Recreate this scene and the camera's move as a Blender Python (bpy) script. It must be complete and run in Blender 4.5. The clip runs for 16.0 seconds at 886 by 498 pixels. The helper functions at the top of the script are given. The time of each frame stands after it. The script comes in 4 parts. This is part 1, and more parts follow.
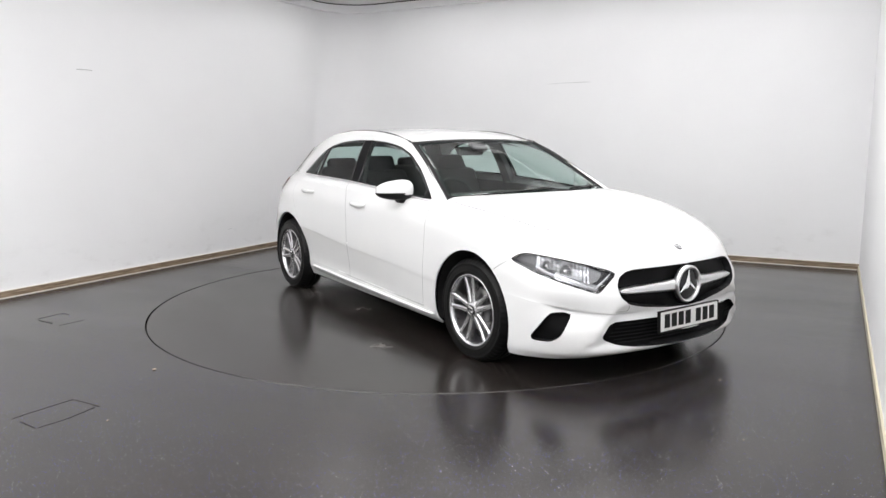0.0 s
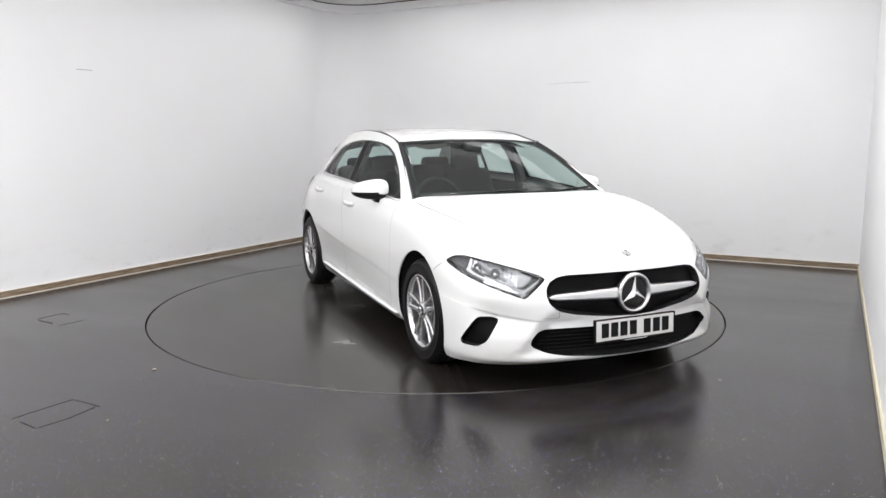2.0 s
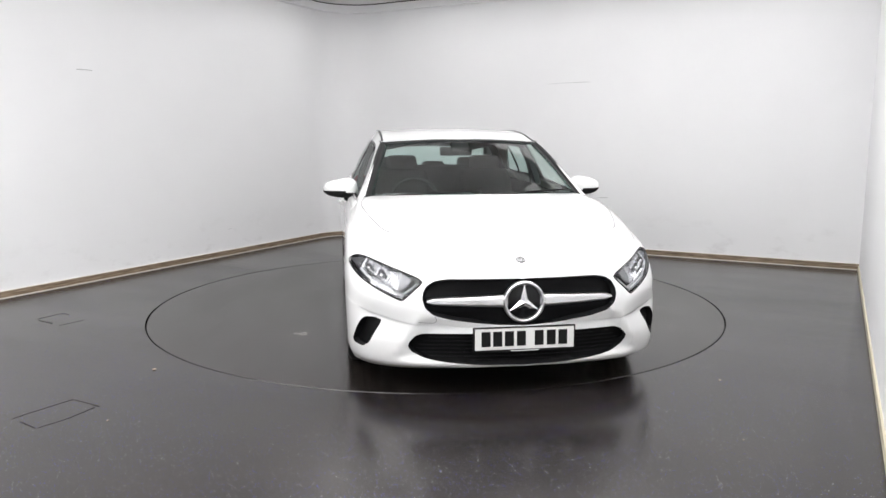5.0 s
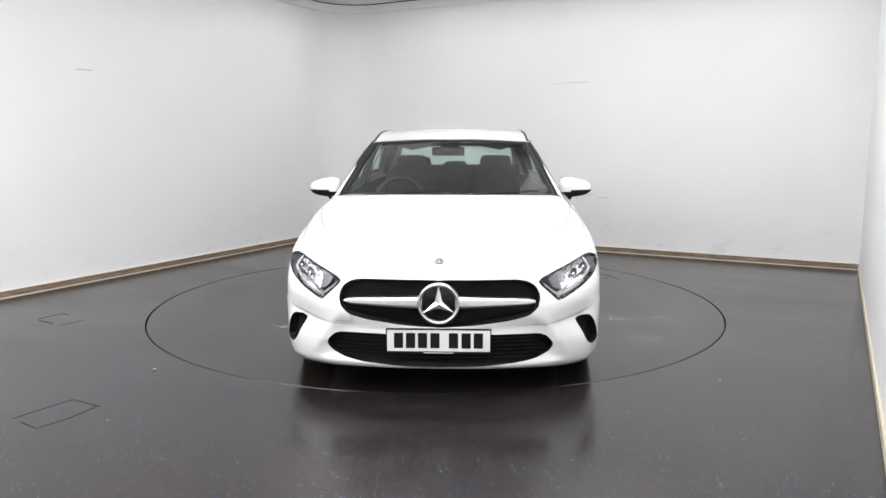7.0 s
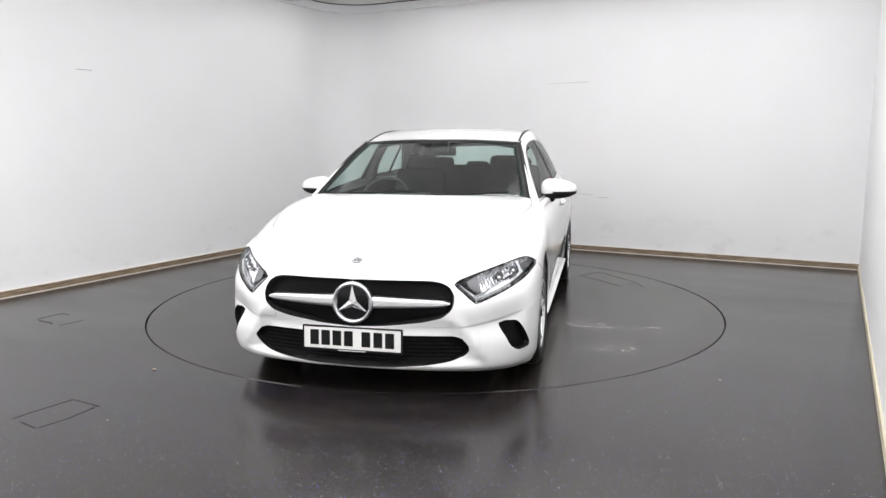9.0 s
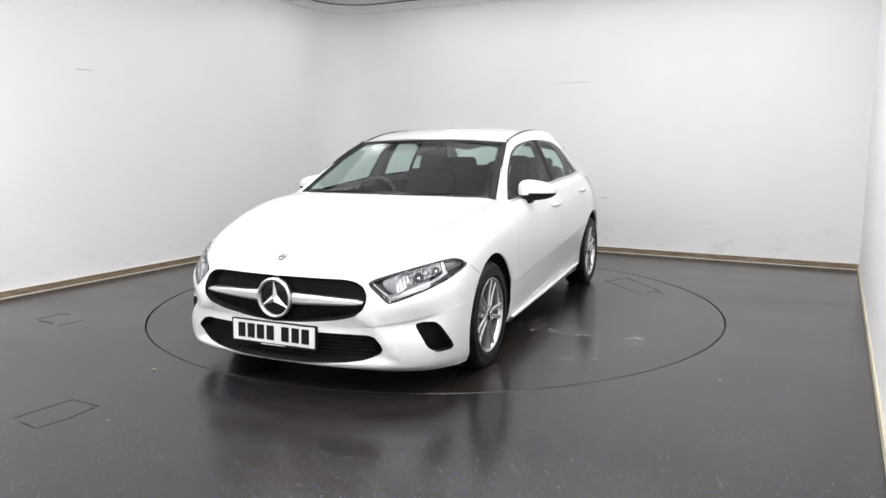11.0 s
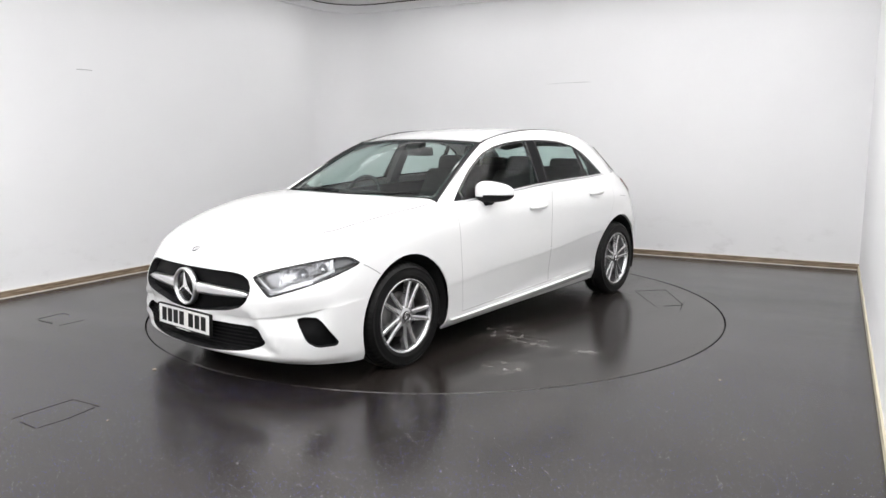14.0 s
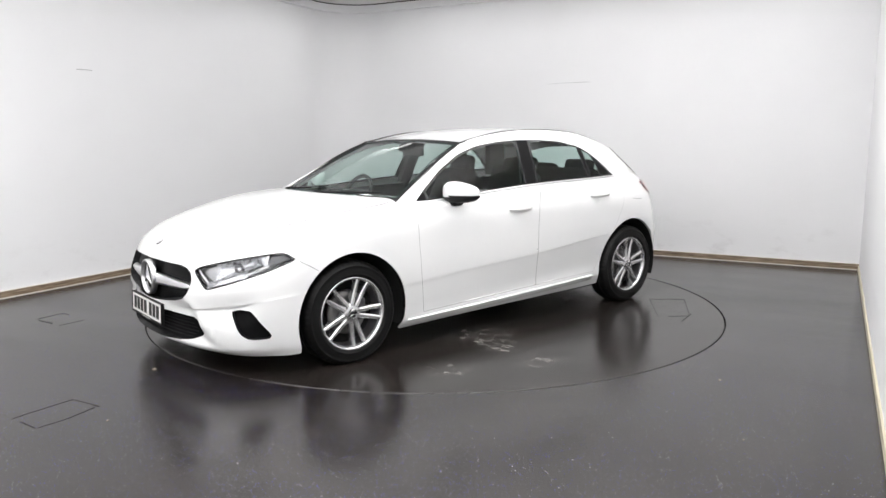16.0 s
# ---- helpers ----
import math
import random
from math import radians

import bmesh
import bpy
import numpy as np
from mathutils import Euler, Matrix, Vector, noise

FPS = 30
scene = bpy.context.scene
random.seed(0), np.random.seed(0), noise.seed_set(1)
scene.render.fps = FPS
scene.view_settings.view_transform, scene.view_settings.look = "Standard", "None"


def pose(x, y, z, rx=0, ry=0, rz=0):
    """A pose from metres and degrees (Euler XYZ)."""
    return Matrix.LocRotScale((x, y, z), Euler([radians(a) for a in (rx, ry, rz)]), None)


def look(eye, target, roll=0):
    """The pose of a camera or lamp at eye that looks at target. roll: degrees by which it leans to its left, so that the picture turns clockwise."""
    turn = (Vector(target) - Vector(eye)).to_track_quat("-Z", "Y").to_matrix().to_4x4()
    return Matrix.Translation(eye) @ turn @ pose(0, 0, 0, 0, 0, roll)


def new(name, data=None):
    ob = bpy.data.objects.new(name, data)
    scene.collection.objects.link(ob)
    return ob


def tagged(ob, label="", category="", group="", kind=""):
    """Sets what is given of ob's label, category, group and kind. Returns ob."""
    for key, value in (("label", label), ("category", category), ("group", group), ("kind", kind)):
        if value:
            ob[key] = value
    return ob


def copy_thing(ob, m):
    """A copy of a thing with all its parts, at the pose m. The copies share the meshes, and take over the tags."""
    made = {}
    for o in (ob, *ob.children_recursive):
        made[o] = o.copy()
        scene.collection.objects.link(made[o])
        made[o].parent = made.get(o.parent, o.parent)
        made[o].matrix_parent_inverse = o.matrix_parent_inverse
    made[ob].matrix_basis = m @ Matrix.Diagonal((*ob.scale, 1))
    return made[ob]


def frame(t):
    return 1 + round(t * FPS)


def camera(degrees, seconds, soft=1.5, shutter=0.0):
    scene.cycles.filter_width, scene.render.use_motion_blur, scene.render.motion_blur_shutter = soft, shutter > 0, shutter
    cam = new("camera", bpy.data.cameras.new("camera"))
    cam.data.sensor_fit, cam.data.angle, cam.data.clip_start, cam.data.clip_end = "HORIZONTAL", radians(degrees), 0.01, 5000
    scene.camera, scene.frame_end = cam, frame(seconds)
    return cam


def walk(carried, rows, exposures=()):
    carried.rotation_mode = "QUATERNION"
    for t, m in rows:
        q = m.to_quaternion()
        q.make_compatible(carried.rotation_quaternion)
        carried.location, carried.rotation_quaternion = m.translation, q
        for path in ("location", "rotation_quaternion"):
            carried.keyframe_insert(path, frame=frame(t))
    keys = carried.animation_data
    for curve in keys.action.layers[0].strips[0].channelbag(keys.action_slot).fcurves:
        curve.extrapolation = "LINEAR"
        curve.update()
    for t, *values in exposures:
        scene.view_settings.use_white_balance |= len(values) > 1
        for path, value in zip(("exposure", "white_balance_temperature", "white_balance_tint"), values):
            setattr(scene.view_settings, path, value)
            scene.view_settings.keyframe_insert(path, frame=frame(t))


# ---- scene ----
from mathutils.bvhtree import BVHTree

# ---------------------------------------------------------------- camera
cam = camera(62.77, 16.0)
EYE = (0.0, 0.0, 1.341)
AIM = (0.0, math.cos(radians(8.63)), 1.341 - math.sin(radians(8.63)))
walk(cam, [(0.0, look(EYE, AIM, -0.1)), (16.0, look(EYE, AIM, -0.1))])

# ---------------------------------------------------------------- light
world = bpy.data.worlds.new("world")
scene.world = world
world.use_nodes = True
world.node_tree.nodes["Background"].inputs[0].default_value = (0.8, 0.85, 0.9, 1)
world.node_tree.nodes["Background"].inputs[1].default_value = 0.05
scene.view_settings.exposure = -0.10
SOFT_GLOW = 1.0
PANEL_GLOW = 3.9
WALL_FILL_GLOW = 2.2

# plan of the studio: a runs along the side walls, b across to the left
TURN = 61.65
ROOM = pose(0, 0, 0, 0, 0, TURN)
A0, A1, B0, B1 = -1.5, 8.50, -0.272, 6.19
H = 3.12
R_CORNER = 0.65

# turntable and the car on it
HUB = (-0.0554, 5.968)
R_TABLE = 2.266
CAR_ON = (0.120, 0.130)
TH0, OMEGA = 34.94, -5.3276


# ---------------------------------------------------------------- materials
def mat(name, col, rough=0.5, metal=0.0, coat=0.0, spec=0.5):
    m = bpy.data.materials.new(name)
    m.use_nodes = True
    b = m.node_tree.nodes["Principled BSDF"]
    b.inputs["Base Color"].default_value = (*col, 1)
    b.inputs["Roughness"].default_value = rough
    b.inputs["Metallic"].default_value = metal
    b.inputs["Coat Weight"].default_value = coat
    b.inputs["Coat Roughness"].default_value = 0.04
    b.inputs["Specular IOR Level"].default_value = spec
    return m


def nodes_of(m):
    nt = m.node_tree
    return nt, nt.nodes, nt.links, nt.nodes["Principled BSDF"]


def add_noise(m, scale, detail=4, rough=0.55, stretch=None):
    nt, n, l, b = nodes_of(m)
    tc = n.new("ShaderNodeTexCoord")
    src = tc.outputs["Object"]
    if stretch:
        mp = n.new("ShaderNodeMapping")
        mp.inputs["Scale"].default_value = stretch
        l.new(src, mp.inputs[0])
        src = mp.outputs[0]
    t = n.new("ShaderNodeTexNoise")
    t.inputs["Scale"].default_value = scale
    t.inputs["Detail"].default_value = detail
    t.inputs["Roughness"].default_value = rough
    l.new(src, t.inputs["Vector"])
    return t


def ramp(m, src, stops):
    nt, n, l, b = nodes_of(m)
    r = n.new("ShaderNodeValToRGB")
    e = r.color_ramp.elements
    e[0].position, e[0].color = stops[0][0], (*stops[0][1], 1)
    e[1].position, e[1].color = stops[-1][0], (*stops[-1][1], 1)
    for p, c in stops[1:-1]:
        x = e.new(p)
        x.color = (*c, 1)
    l.new(src, r.inputs[0])
    return r


def add_bump(m, src, strength, dist):
    nt, n, l, b = nodes_of(m)
    k = n.new("ShaderNodeBump")
    k.inputs["Strength"].default_value = strength
    k.inputs["Distance"].default_value = dist
    l.new(src, k.inputs["Height"])
    l.new(k.outputs[0], b.inputs["Normal"])
    return k


def grey(v):
    return (v, v, v)


def make_wall_mat():
    m = mat("wall_paint", (0.80, 0.80, 0.81), 0.55)
    nt, n, l, b = nodes_of(m)
    t = add_noise(m, 0.7, 5)
    r = ramp(m, t.outputs["Fac"], [(0.3, (0.815, 0.815, 0.825)), (0.7, (0.85, 0.85, 0.86))])
    # grey scuffs low on the wall
    g = n.new("ShaderNodeTexCoord")
    sep = n.new("ShaderNodeSeparateXYZ")
    l.new(g.outputs["Object"], sep.inputs[0])
    low = ramp(m, sep.outputs["Z"], [(0.05, grey(1.0)), (0.55, grey(0.0))])
    q = add_noise(m, 3.2, 7, 0.65, (1.0, 1.0, 2.0))
    scuff = ramp(m, q.outputs["Fac"], [(0.56, grey(0.0)), (0.78, grey(0.4))])
    col = mix_in(m, calc(m, "MULTIPLY", low.outputs[0], scuff.outputs[0]), r.outputs[0], (0.40, 0.385, 0.375))
    l.new(col, b.inputs["Base Color"])
    f = add_noise(m, 14, 4)
    add_bump(m, f.outputs["Fac"], 0.05, 0.005)
    return m


def mix_in(m, fac, col_a, col_b):
    nt, n, l, b = nodes_of(m)
    mix = n.new("ShaderNodeMix")
    mix.data_type = "RGBA"
    l.new(fac, mix.inputs["Factor"])
    l.new(col_a, mix.inputs["A"])
    mix.inputs["B"].default_value = (*col_b, 1)
    return mix.outputs["Result"]


def calc(m, op, x, y):
    nt, n, l, b = nodes_of(m)
    k = n.new("ShaderNodeMath")
    k.operation = op
    for i, v in enumerate((x, y)):
        if isinstance(v, (int, float)):
            k.inputs[i].default_value = v
        elif v is not None:
            l.new(v, k.inputs[i])
    return k.outputs[0]


def make_floor_mat(name, specks):
    m = mat(name, (0.04, 0.038, 0.037), 0.26)
    nt, n, l, b = nodes_of(m)
    t = add_noise(m, 0.45, 3, 0.5)
    base = ramp(m, t.outputs["Fac"], [(0.3, (0.0120, 0.0100, 0.0091)), (0.7, (0.0182, 0.0154, 0.0141))])
    col = base.outputs[0]
    tc = n.new("ShaderNodeTexCoord")
    if specks:
        for scale, limit, few, pick in ((104, 0.155, 0.76, (0.42, 0.43, 0.49)), (118, 0.18, 0.76, (0.13, 0.14, 0.66)), (84, 0.14, 0.83, (0.78, 0.79, 0.83))):
            v = n.new("ShaderNodeTexVoronoi")
            v.inputs["Scale"].default_value = scale
            l.new(tc.outputs["Object"], v.inputs["Vector"])
            near = calc(m, "LESS_THAN", v.outputs["Distance"], limit)
            sep = n.new("ShaderNodeSeparateColor")
            l.new(v.outputs["Color"], sep.inputs[0])
            some = calc(m, "GREATER_THAN", sep.outputs[0], few)
            col = mix_in(m, calc(m, "MULTIPLY", near, some), col, pick)
    else:
        # pale dried-on scuffs left by tyres and feet
        streak = add_noise(m, 10, 7, 0.72, (1.0, 1.4, 1.0))
        worn = ramp(m, streak.outputs["Fac"], [(0.45, grey(0.0)), (0.63, grey(1.0))]).outputs[0]
        total = None
        for x, y, r in ((1.47, -1.13, .17), (1.71, -.59, .15), (1.22, -.50, .22), (1.36, -.55, .16), (1.02, -.46, .28), (.68, .88, .28), (-1.07, -.88, .15), (-.73, .83, .25), (-.64, .12, .22)):
            d = n.new("ShaderNodeVectorMath")
            d.operation = "DISTANCE"
            l.new(tc.outputs["Object"], d.inputs[0])
            d.inputs[1].default_value = (x, y, 0)
            near = calc(m, "MAXIMUM", calc(m, "SUBTRACT", 1.0, calc(m, "DIVIDE", d.outputs["Value"], r)), 0.0)
            total = near if total is None else calc(m, "MAXIMUM", total, near)
        mask = calc(m, "MULTIPLY", calc(m, "MULTIPLY", worn, calc(m, "POWER", total, 0.65)), 0.95)
        col = mix_in(m, mask, col, (0.21, 0.20, 0.19))
    # wiped-on dirt in long soft smears
    d1 = add_noise(m, 2.6, 7, 0.62, (1.0, 0.45, 1.0))
    dirt = ramp(m, d1.outputs["Fac"], [(0.50, grey(0.0)), (0.72, grey(0.55))]).outputs[0]
    col = mix_in(m, dirt, col, (0.034, 0.0285, 0.0255))
    l.new(col, b.inputs["Base Color"])
    w = add_noise(m, 1.3, 6, 0.6, (1.0, 0.35, 1.0))
    rr = ramp(m, w.outputs["Fac"], [(0.3, grey(0.17)), (0.7, grey(0.27))])
    l.new(rr.outputs[0], b.inputs["Roughness"])
    f = add_noise(m, 220, 2)
    add_bump(m, f.outputs["Fac"], 0.08, 0.0006)
    return m


def make_wood_mat():
    m = mat("skirting_wood", (0.35, 0.27, 0.19), 0.5)
    nt, n, l, b = nodes_of(m)
    t = add_noise(m, 6, 6, 0.6, (1, 1, 14))
    r = ramp(m, t.outputs["Fac"], [(0.3, (0.055, 0.036, 0.024)), (0.48, (0.20, 0.145, 0.095)), (0.75, (0.42, 0.33, 0.24))])
    l.new(r.outputs[0], b.inputs["Base Color"])
    return m


def make_glass_mat(name, tint, base=0.03, gloss=0.9):
    """Thin glass: tinted see-through, with gloss that grows at a glancing angle."""
    m = bpy.data.materials.new(name)
    m.use_nodes = True
    nt = m.node_tree
    nt.nodes.clear()
    out = nt.nodes.new("ShaderNodeOutputMaterial")
    tr = nt.nodes.new("ShaderNodeBsdfTransparent")
    tr.inputs[0].default_value = (*tint, 1)
    gl = nt.nodes.new("ShaderNodeBsdfGlossy")
    gl.inputs["Roughness"].default_value = 0.02
    gl.inputs["Color"].default_value = (gloss, gloss, gloss, 1)
    lw = nt.nodes.new("ShaderNodeLayerWeight")
    lw.inputs[0].default_value = 0.5
    pw = nt.nodes.new("ShaderNodeMath")
    pw.operation = "POWER"
    pw.inputs[1].default_value = 5.0
    nt.links.new(lw.outputs["Facing"], pw.inputs[0])
    ma = nt.nodes.new("ShaderNodeMath")
    ma.operation = "MULTIPLY_ADD"
    ma.inputs[1].default_value = 0.50
    ma.inputs[2].default_value = base
    nt.links.new(pw.outputs[0], ma.inputs[0])
    mx = nt.nodes.new("ShaderNodeMixShader")
    nt.links.new(ma.outputs[0], mx.inputs[0])
    nt.links.new(tr.outputs[0], mx.inputs[1])
    nt.links.new(gl.outputs[0], mx.inputs[2])
    nt.links.new(mx.outputs[0], out.inputs[0])
    return m


def make_glow_mat(name, col, power):
    m = bpy.data.materials.new(name)
    m.use_nodes = True
    b = m.node_tree.nodes["Principled BSDF"]
    b.inputs["Emission Color"].default_value = (*col, 1)
    b.inputs["Emission Strength"].default_value = power
    return m


def make_paint_mat():
    m = mat("white_paint", (0.80, 0.80, 0.80), 0.32, 0.0, 1.0)
    nt, n, l, b = nodes_of(m)
    t = add_noise(m, 2.5, 4)
    r = ramp(m, t.outputs["Fac"], [(0.3, (0.765, 0.77, 0.77)), (0.7, (0.795, 0.795, 0.79))])
    l.new(r.outputs[0], b.inputs["Base Color"])
    f = add_noise(m, 900, 1)
    add_bump(m, f.outputs["Fac"], 0.03, 0.0003)
    return m


WALL = make_wall_mat()
FLOOR = make_floor_mat("speckled_vinyl", True)
TABLE = make_floor_mat("turntable_vinyl", False)
WOOD = make_wood_mat()
CEIL = mat("ceiling_board", (0.78, 0.78, 0.77), 0.7)
BEAD = mat("sealant", (0.72, 0.68, 0.62), 0.5)
CREAM = mat("cream_trim", (0.55, 0.50, 0.38), 0.45)
GROOVE = mat("black_groove", (0.006, 0.006, 0.006), 0.7)
PENCIL = mat("grey_scratch", (0.33, 0.33, 0.33), 0.7)
GRIT = mat("pale_grit", (0.5, 0.42, 0.33), 0.6)
PAINT = make_paint_mat()
GAP = mat("panel_gap", (0.20, 0.20, 0.20), 0.7)
FAINT = mat("faint_gap", (0.48, 0.48, 0.48), 0.7)
SEAM = mat("bonnet_gap", (0.26, 0.26, 0.26), 0.7)
# Alloy tone darkened for the barrel: shade behind the spokes put into colour.
SHADED_ALLOY = mat("shaded_alloy", (0.22, 0.22, 0.225), 0.38, 0.8)
GLASS = make_glass_mat("tinted_glass", (0.72, 0.83, 0.80), 0.032)
DARKGLASS = make_glass_mat("dark_glass", (0.70, 0.80, 0.77), 0.024)
SIDEGLASS = make_glass_mat("side_glass", (0.66, 0.76, 0.73), 0.016)
LENS = make_glass_mat("clear_lens", (0.92, 0.93, 0.94), 0.03)
BLACK = mat("gloss_black", (0.006, 0.006, 0.007), 0.16, 0, 0.0, 0.35)
TRIM = mat("black_plastic", (0.010, 0.010, 0.011), 0.5, spec=0.2)
TURNREF = mat("turn_signal_grey", (0.24, 0.24, 0.25), 0.3, 0.6)
MESHY = mat("grille_black", (0.005, 0.005, 0.0055), 0.5, spec=0.08)
LINER = mat("wheel_arch_liner", (0.006, 0.006, 0.006), 0.9)
CHROME = mat("chrome", (0.85, 0.85, 0.86), 0.08, 1.0)
SATIN = mat("satin_silver", (0.72, 0.72, 0.73), 0.28, 1.0)
ALLOY = mat("alloy_silver", (0.64, 0.64, 0.65), 0.25, 0.85)
DISC = mat("brake_disc", (0.22, 0.215, 0.21), 0.45, 1.0)
RUBBER = mat("tyre_rubber", (0.005, 0.005, 0.005), 0.45, spec=0.2)
SEAT = mat("seat_fabric", (0.010, 0.010, 0.011), 0.85)
DASH = mat("dashboard_plastic", (0.014, 0.014, 0.015), 0.6)
HEADLINER = mat("headliner", (0.16, 0.16, 0.16), 0.9)
PILLAR = mat("pillar_plastic", (0.05, 0.05, 0.052), 0.7)
PLATE = mat("plate_white", (0.76, 0.76, 0.74), 0.35)
INK = mat("plate_black", (0.008, 0.008, 0.008), 0.5, spec=0.15)
RED = mat("tail_lamp_red", (0.60, 0.06, 0.07), 0.15, 0, 1.0)
LAMPGREY = mat("lamp_housing_grey", (0.045, 0.045, 0.05), 0.3)
BRIGHT = mat("lamp_silver", (0.50, 0.50, 0.52), 0.26, 1.0)
GUIDE = mat("light_guide_clear", (0.62, 0.63, 0.65), 0.22)
HATCH = mat("worn_groove", (0.014, 0.013, 0.013), 0.6)
SOFT = make_glow_mat("soft_fill_diffuser", (1.0, 0.99, 0.985), SOFT_GLOW)
WALL_FILL = make_glow_mat("wall_fill_diffuser", (1.0, 0.99, 0.985), WALL_FILL_GLOW)
GLOW = make_glow_mat("light_diffuser", (1.0, 0.99, 0.985), PANEL_GLOW)


# ---------------------------------------------------------------- mesh helpers
def mesh_of(name, bm, material, smooth=True):
    me = bpy.data.meshes.new(name)
    bm.normal_update()
    for f in bm.faces:
        f.smooth = smooth
    bm.to_mesh(me)
    bm.free()
    me.materials.append(material)
    return me


def part(name, bm, material, parent, label="", smooth=True, m=None):
    ob = new(name, mesh_of(name, bm, material, smooth))
    ob.parent = parent
    if m is not None:
        ob.matrix_basis = m
    if label:
        ob["label"] = label
    return ob


def thing(name, label, category, group="", m=None):
    ob = new(name)
    ob.empty_display_size = 0.1
    if m is not None:
        ob.matrix_basis = m
    return tagged(ob, label, category, group)


def solid(name, bm, material, label="", category="", kind="", m=None, smooth=False, group=""):
    ob = new(name, mesh_of(name, bm, material, smooth))
    if m is not None:
        ob.matrix_basis = m
    return tagged(ob, label, category, group, kind)


def box(bm, x0, x1, y0, y1, z0, z1, m=None):
    g = bmesh.ops.create_cube(bm, size=1.0)["verts"]
    for v in g:
        v.co = Vector((x0 + (v.co.x + 0.5) * (x1 - x0), y0 + (v.co.y + 0.5) * (y1 - y0), z0 + (v.co.z + 0.5) * (z1 - z0)))
        if m is not None:
            v.co = m @ v.co
    return g


def rbox(x0, x1, y0, y1, z0, z1, r, seg=2):
    bm = bmesh.new()
    box(bm, x0, x1, y0, y1, z0, z1)
    bmesh.ops.bevel(bm, geom=list(bm.edges), offset=r, segments=seg, profile=0.5, affect="EDGES")
    return bm


def grid_faces(bm, rows):
    """A quad sheet through rows of points, all of one length."""
    vs = [[bm.verts.new(p) for p in row] for row in rows]
    for i in range(len(vs) - 1):
        for j in range(len(vs[0]) - 1):
            bm.faces.new((vs[i][j], vs[i][j + 1], vs[i + 1][j + 1], vs[i + 1][j]))
    return vs


def spin(bm, profile, n, axis="Y", closed=False):
    """Turns a profile of (radius, along) pairs about an axis."""
    rings = []
    for k in range(n):
        a = 2 * math.pi * k / n
        c, s = math.cos(a), math.sin(a)
        ring = []
        for r, h in profile:
            ring.append(bm.verts.new((r * c, h, r * s) if axis == "Y" else ((r * c, r * s, h) if axis == "Z" else (h, r * c, r * s))))
        rings.append(ring)
    m = len(profile)
    for k in range(n):
        a, b = rings[k], rings[(k + 1) % n]
        for j in range(m if closed else m - 1):
            bm.faces.new((a[j], a[(j + 1) % m], b[(j + 1) % m], b[j]))
    bmesh.ops.remove_doubles(bm, verts=bm.verts, dist=1e-6)
    bmesh.ops.recalc_face_normals(bm, faces=bm.faces)


def cr(pts, t):
    """Catmull-Rom through the points, t from 0 to len - 1."""
    n = len(pts) - 1
    i = min(int(t), n - 1)
    f = t - i
    p1, p2 = Vector(pts[i]), Vector(pts[i + 1])
    p0 = Vector(pts[i - 1]) if i > 0 else 2 * p1 - p2
    p3 = Vector(pts[i + 2]) if i + 2 <= n else 2 * p2 - p1
    return 0.5 * ((2 * p1) + (p2 - p0) * f + (2 * p0 - 5 * p1 + 4 * p2 - p3) * f * f + (3 * p1 - p0 - 3 * p2 + p3) * f ** 3)


def curve(pts, n):
    k = len(pts) - 1
    return [cr(pts, k * i / n) for i in range(n + 1)]


def tube(bm, pts, r, seg=8, closed=False):
    rings = []
    n = len(pts)
    for i, p in enumerate(pts):
        p = Vector(p)
        a, b = Vector(pts[i - 1] if (i or closed) else p), Vector(pts[(i + 1) % n] if (i < n - 1 or closed) else p)
        d = (b - a).normalized()
        s = d.orthogonal().normalized() if i == 0 else (side - d * side.dot(d)).normalized()
        side = s
        u = d.cross(s)
        rings.append([bm.verts.new(p + r * (math.cos(2 * math.pi * k / seg) * s + math.sin(2 * math.pi * k / seg) * u)) for k in range(seg)])
    for i in range(n if closed else n - 1):
        a, b = rings[i], rings[(i + 1) % n]
        for k in range(seg):
            bm.faces.new((a[k], a[(k + 1) % seg], b[(k + 1) % seg], b[k]))
    if not closed:
        bm.faces.new(rings[0][::-1])
        bm.faces.new(rings[-1])


# ---------------------------------------------------------------- the studio
def rounded_path(inset):
    """The left and back walls in plan with their round corner, inset from the walls."""
    r = R_CORNER - inset
    b, a = B1 - inset, A1 - inset
    pts = [(A0, b)] + [(A0 + (a - r - A0) * k / 8, b) for k in range(1, 9)]
    for k in range(1, 25):
        t = math.pi / 2 * k / 24
        pts.append((a - r + r * math.sin(t), b - r + r * math.cos(t)))
    pts += [(a, b - r + (B0 - b + r) * k / 8) for k in range(1, 9)]
    return pts


def strip_solid(path_a, path_b, z0, z1):
    bm = bmesh.new()
    rows = []
    for (xa, ya), (xb, yb) in zip(path_a, path_b):
        rows.append([(xa, ya, z0), (xa, ya, z1), (xb, yb, z1), (xb, yb, z0), (xa, ya, z0)])
    grid_faces(bm, rows)
    bmesh.ops.remove_doubles(bm, verts=bm.verts, dist=1e-6)
    bmesh.ops.holes_fill(bm, edges=bm.edges)
    bmesh.ops.recalc_face_normals(bm, faces=bm.faces)
    for e in bm.edges:
        e.smooth = len(e.link_faces) != 2 or e.calc_face_angle(0) < 0.8
    return bm


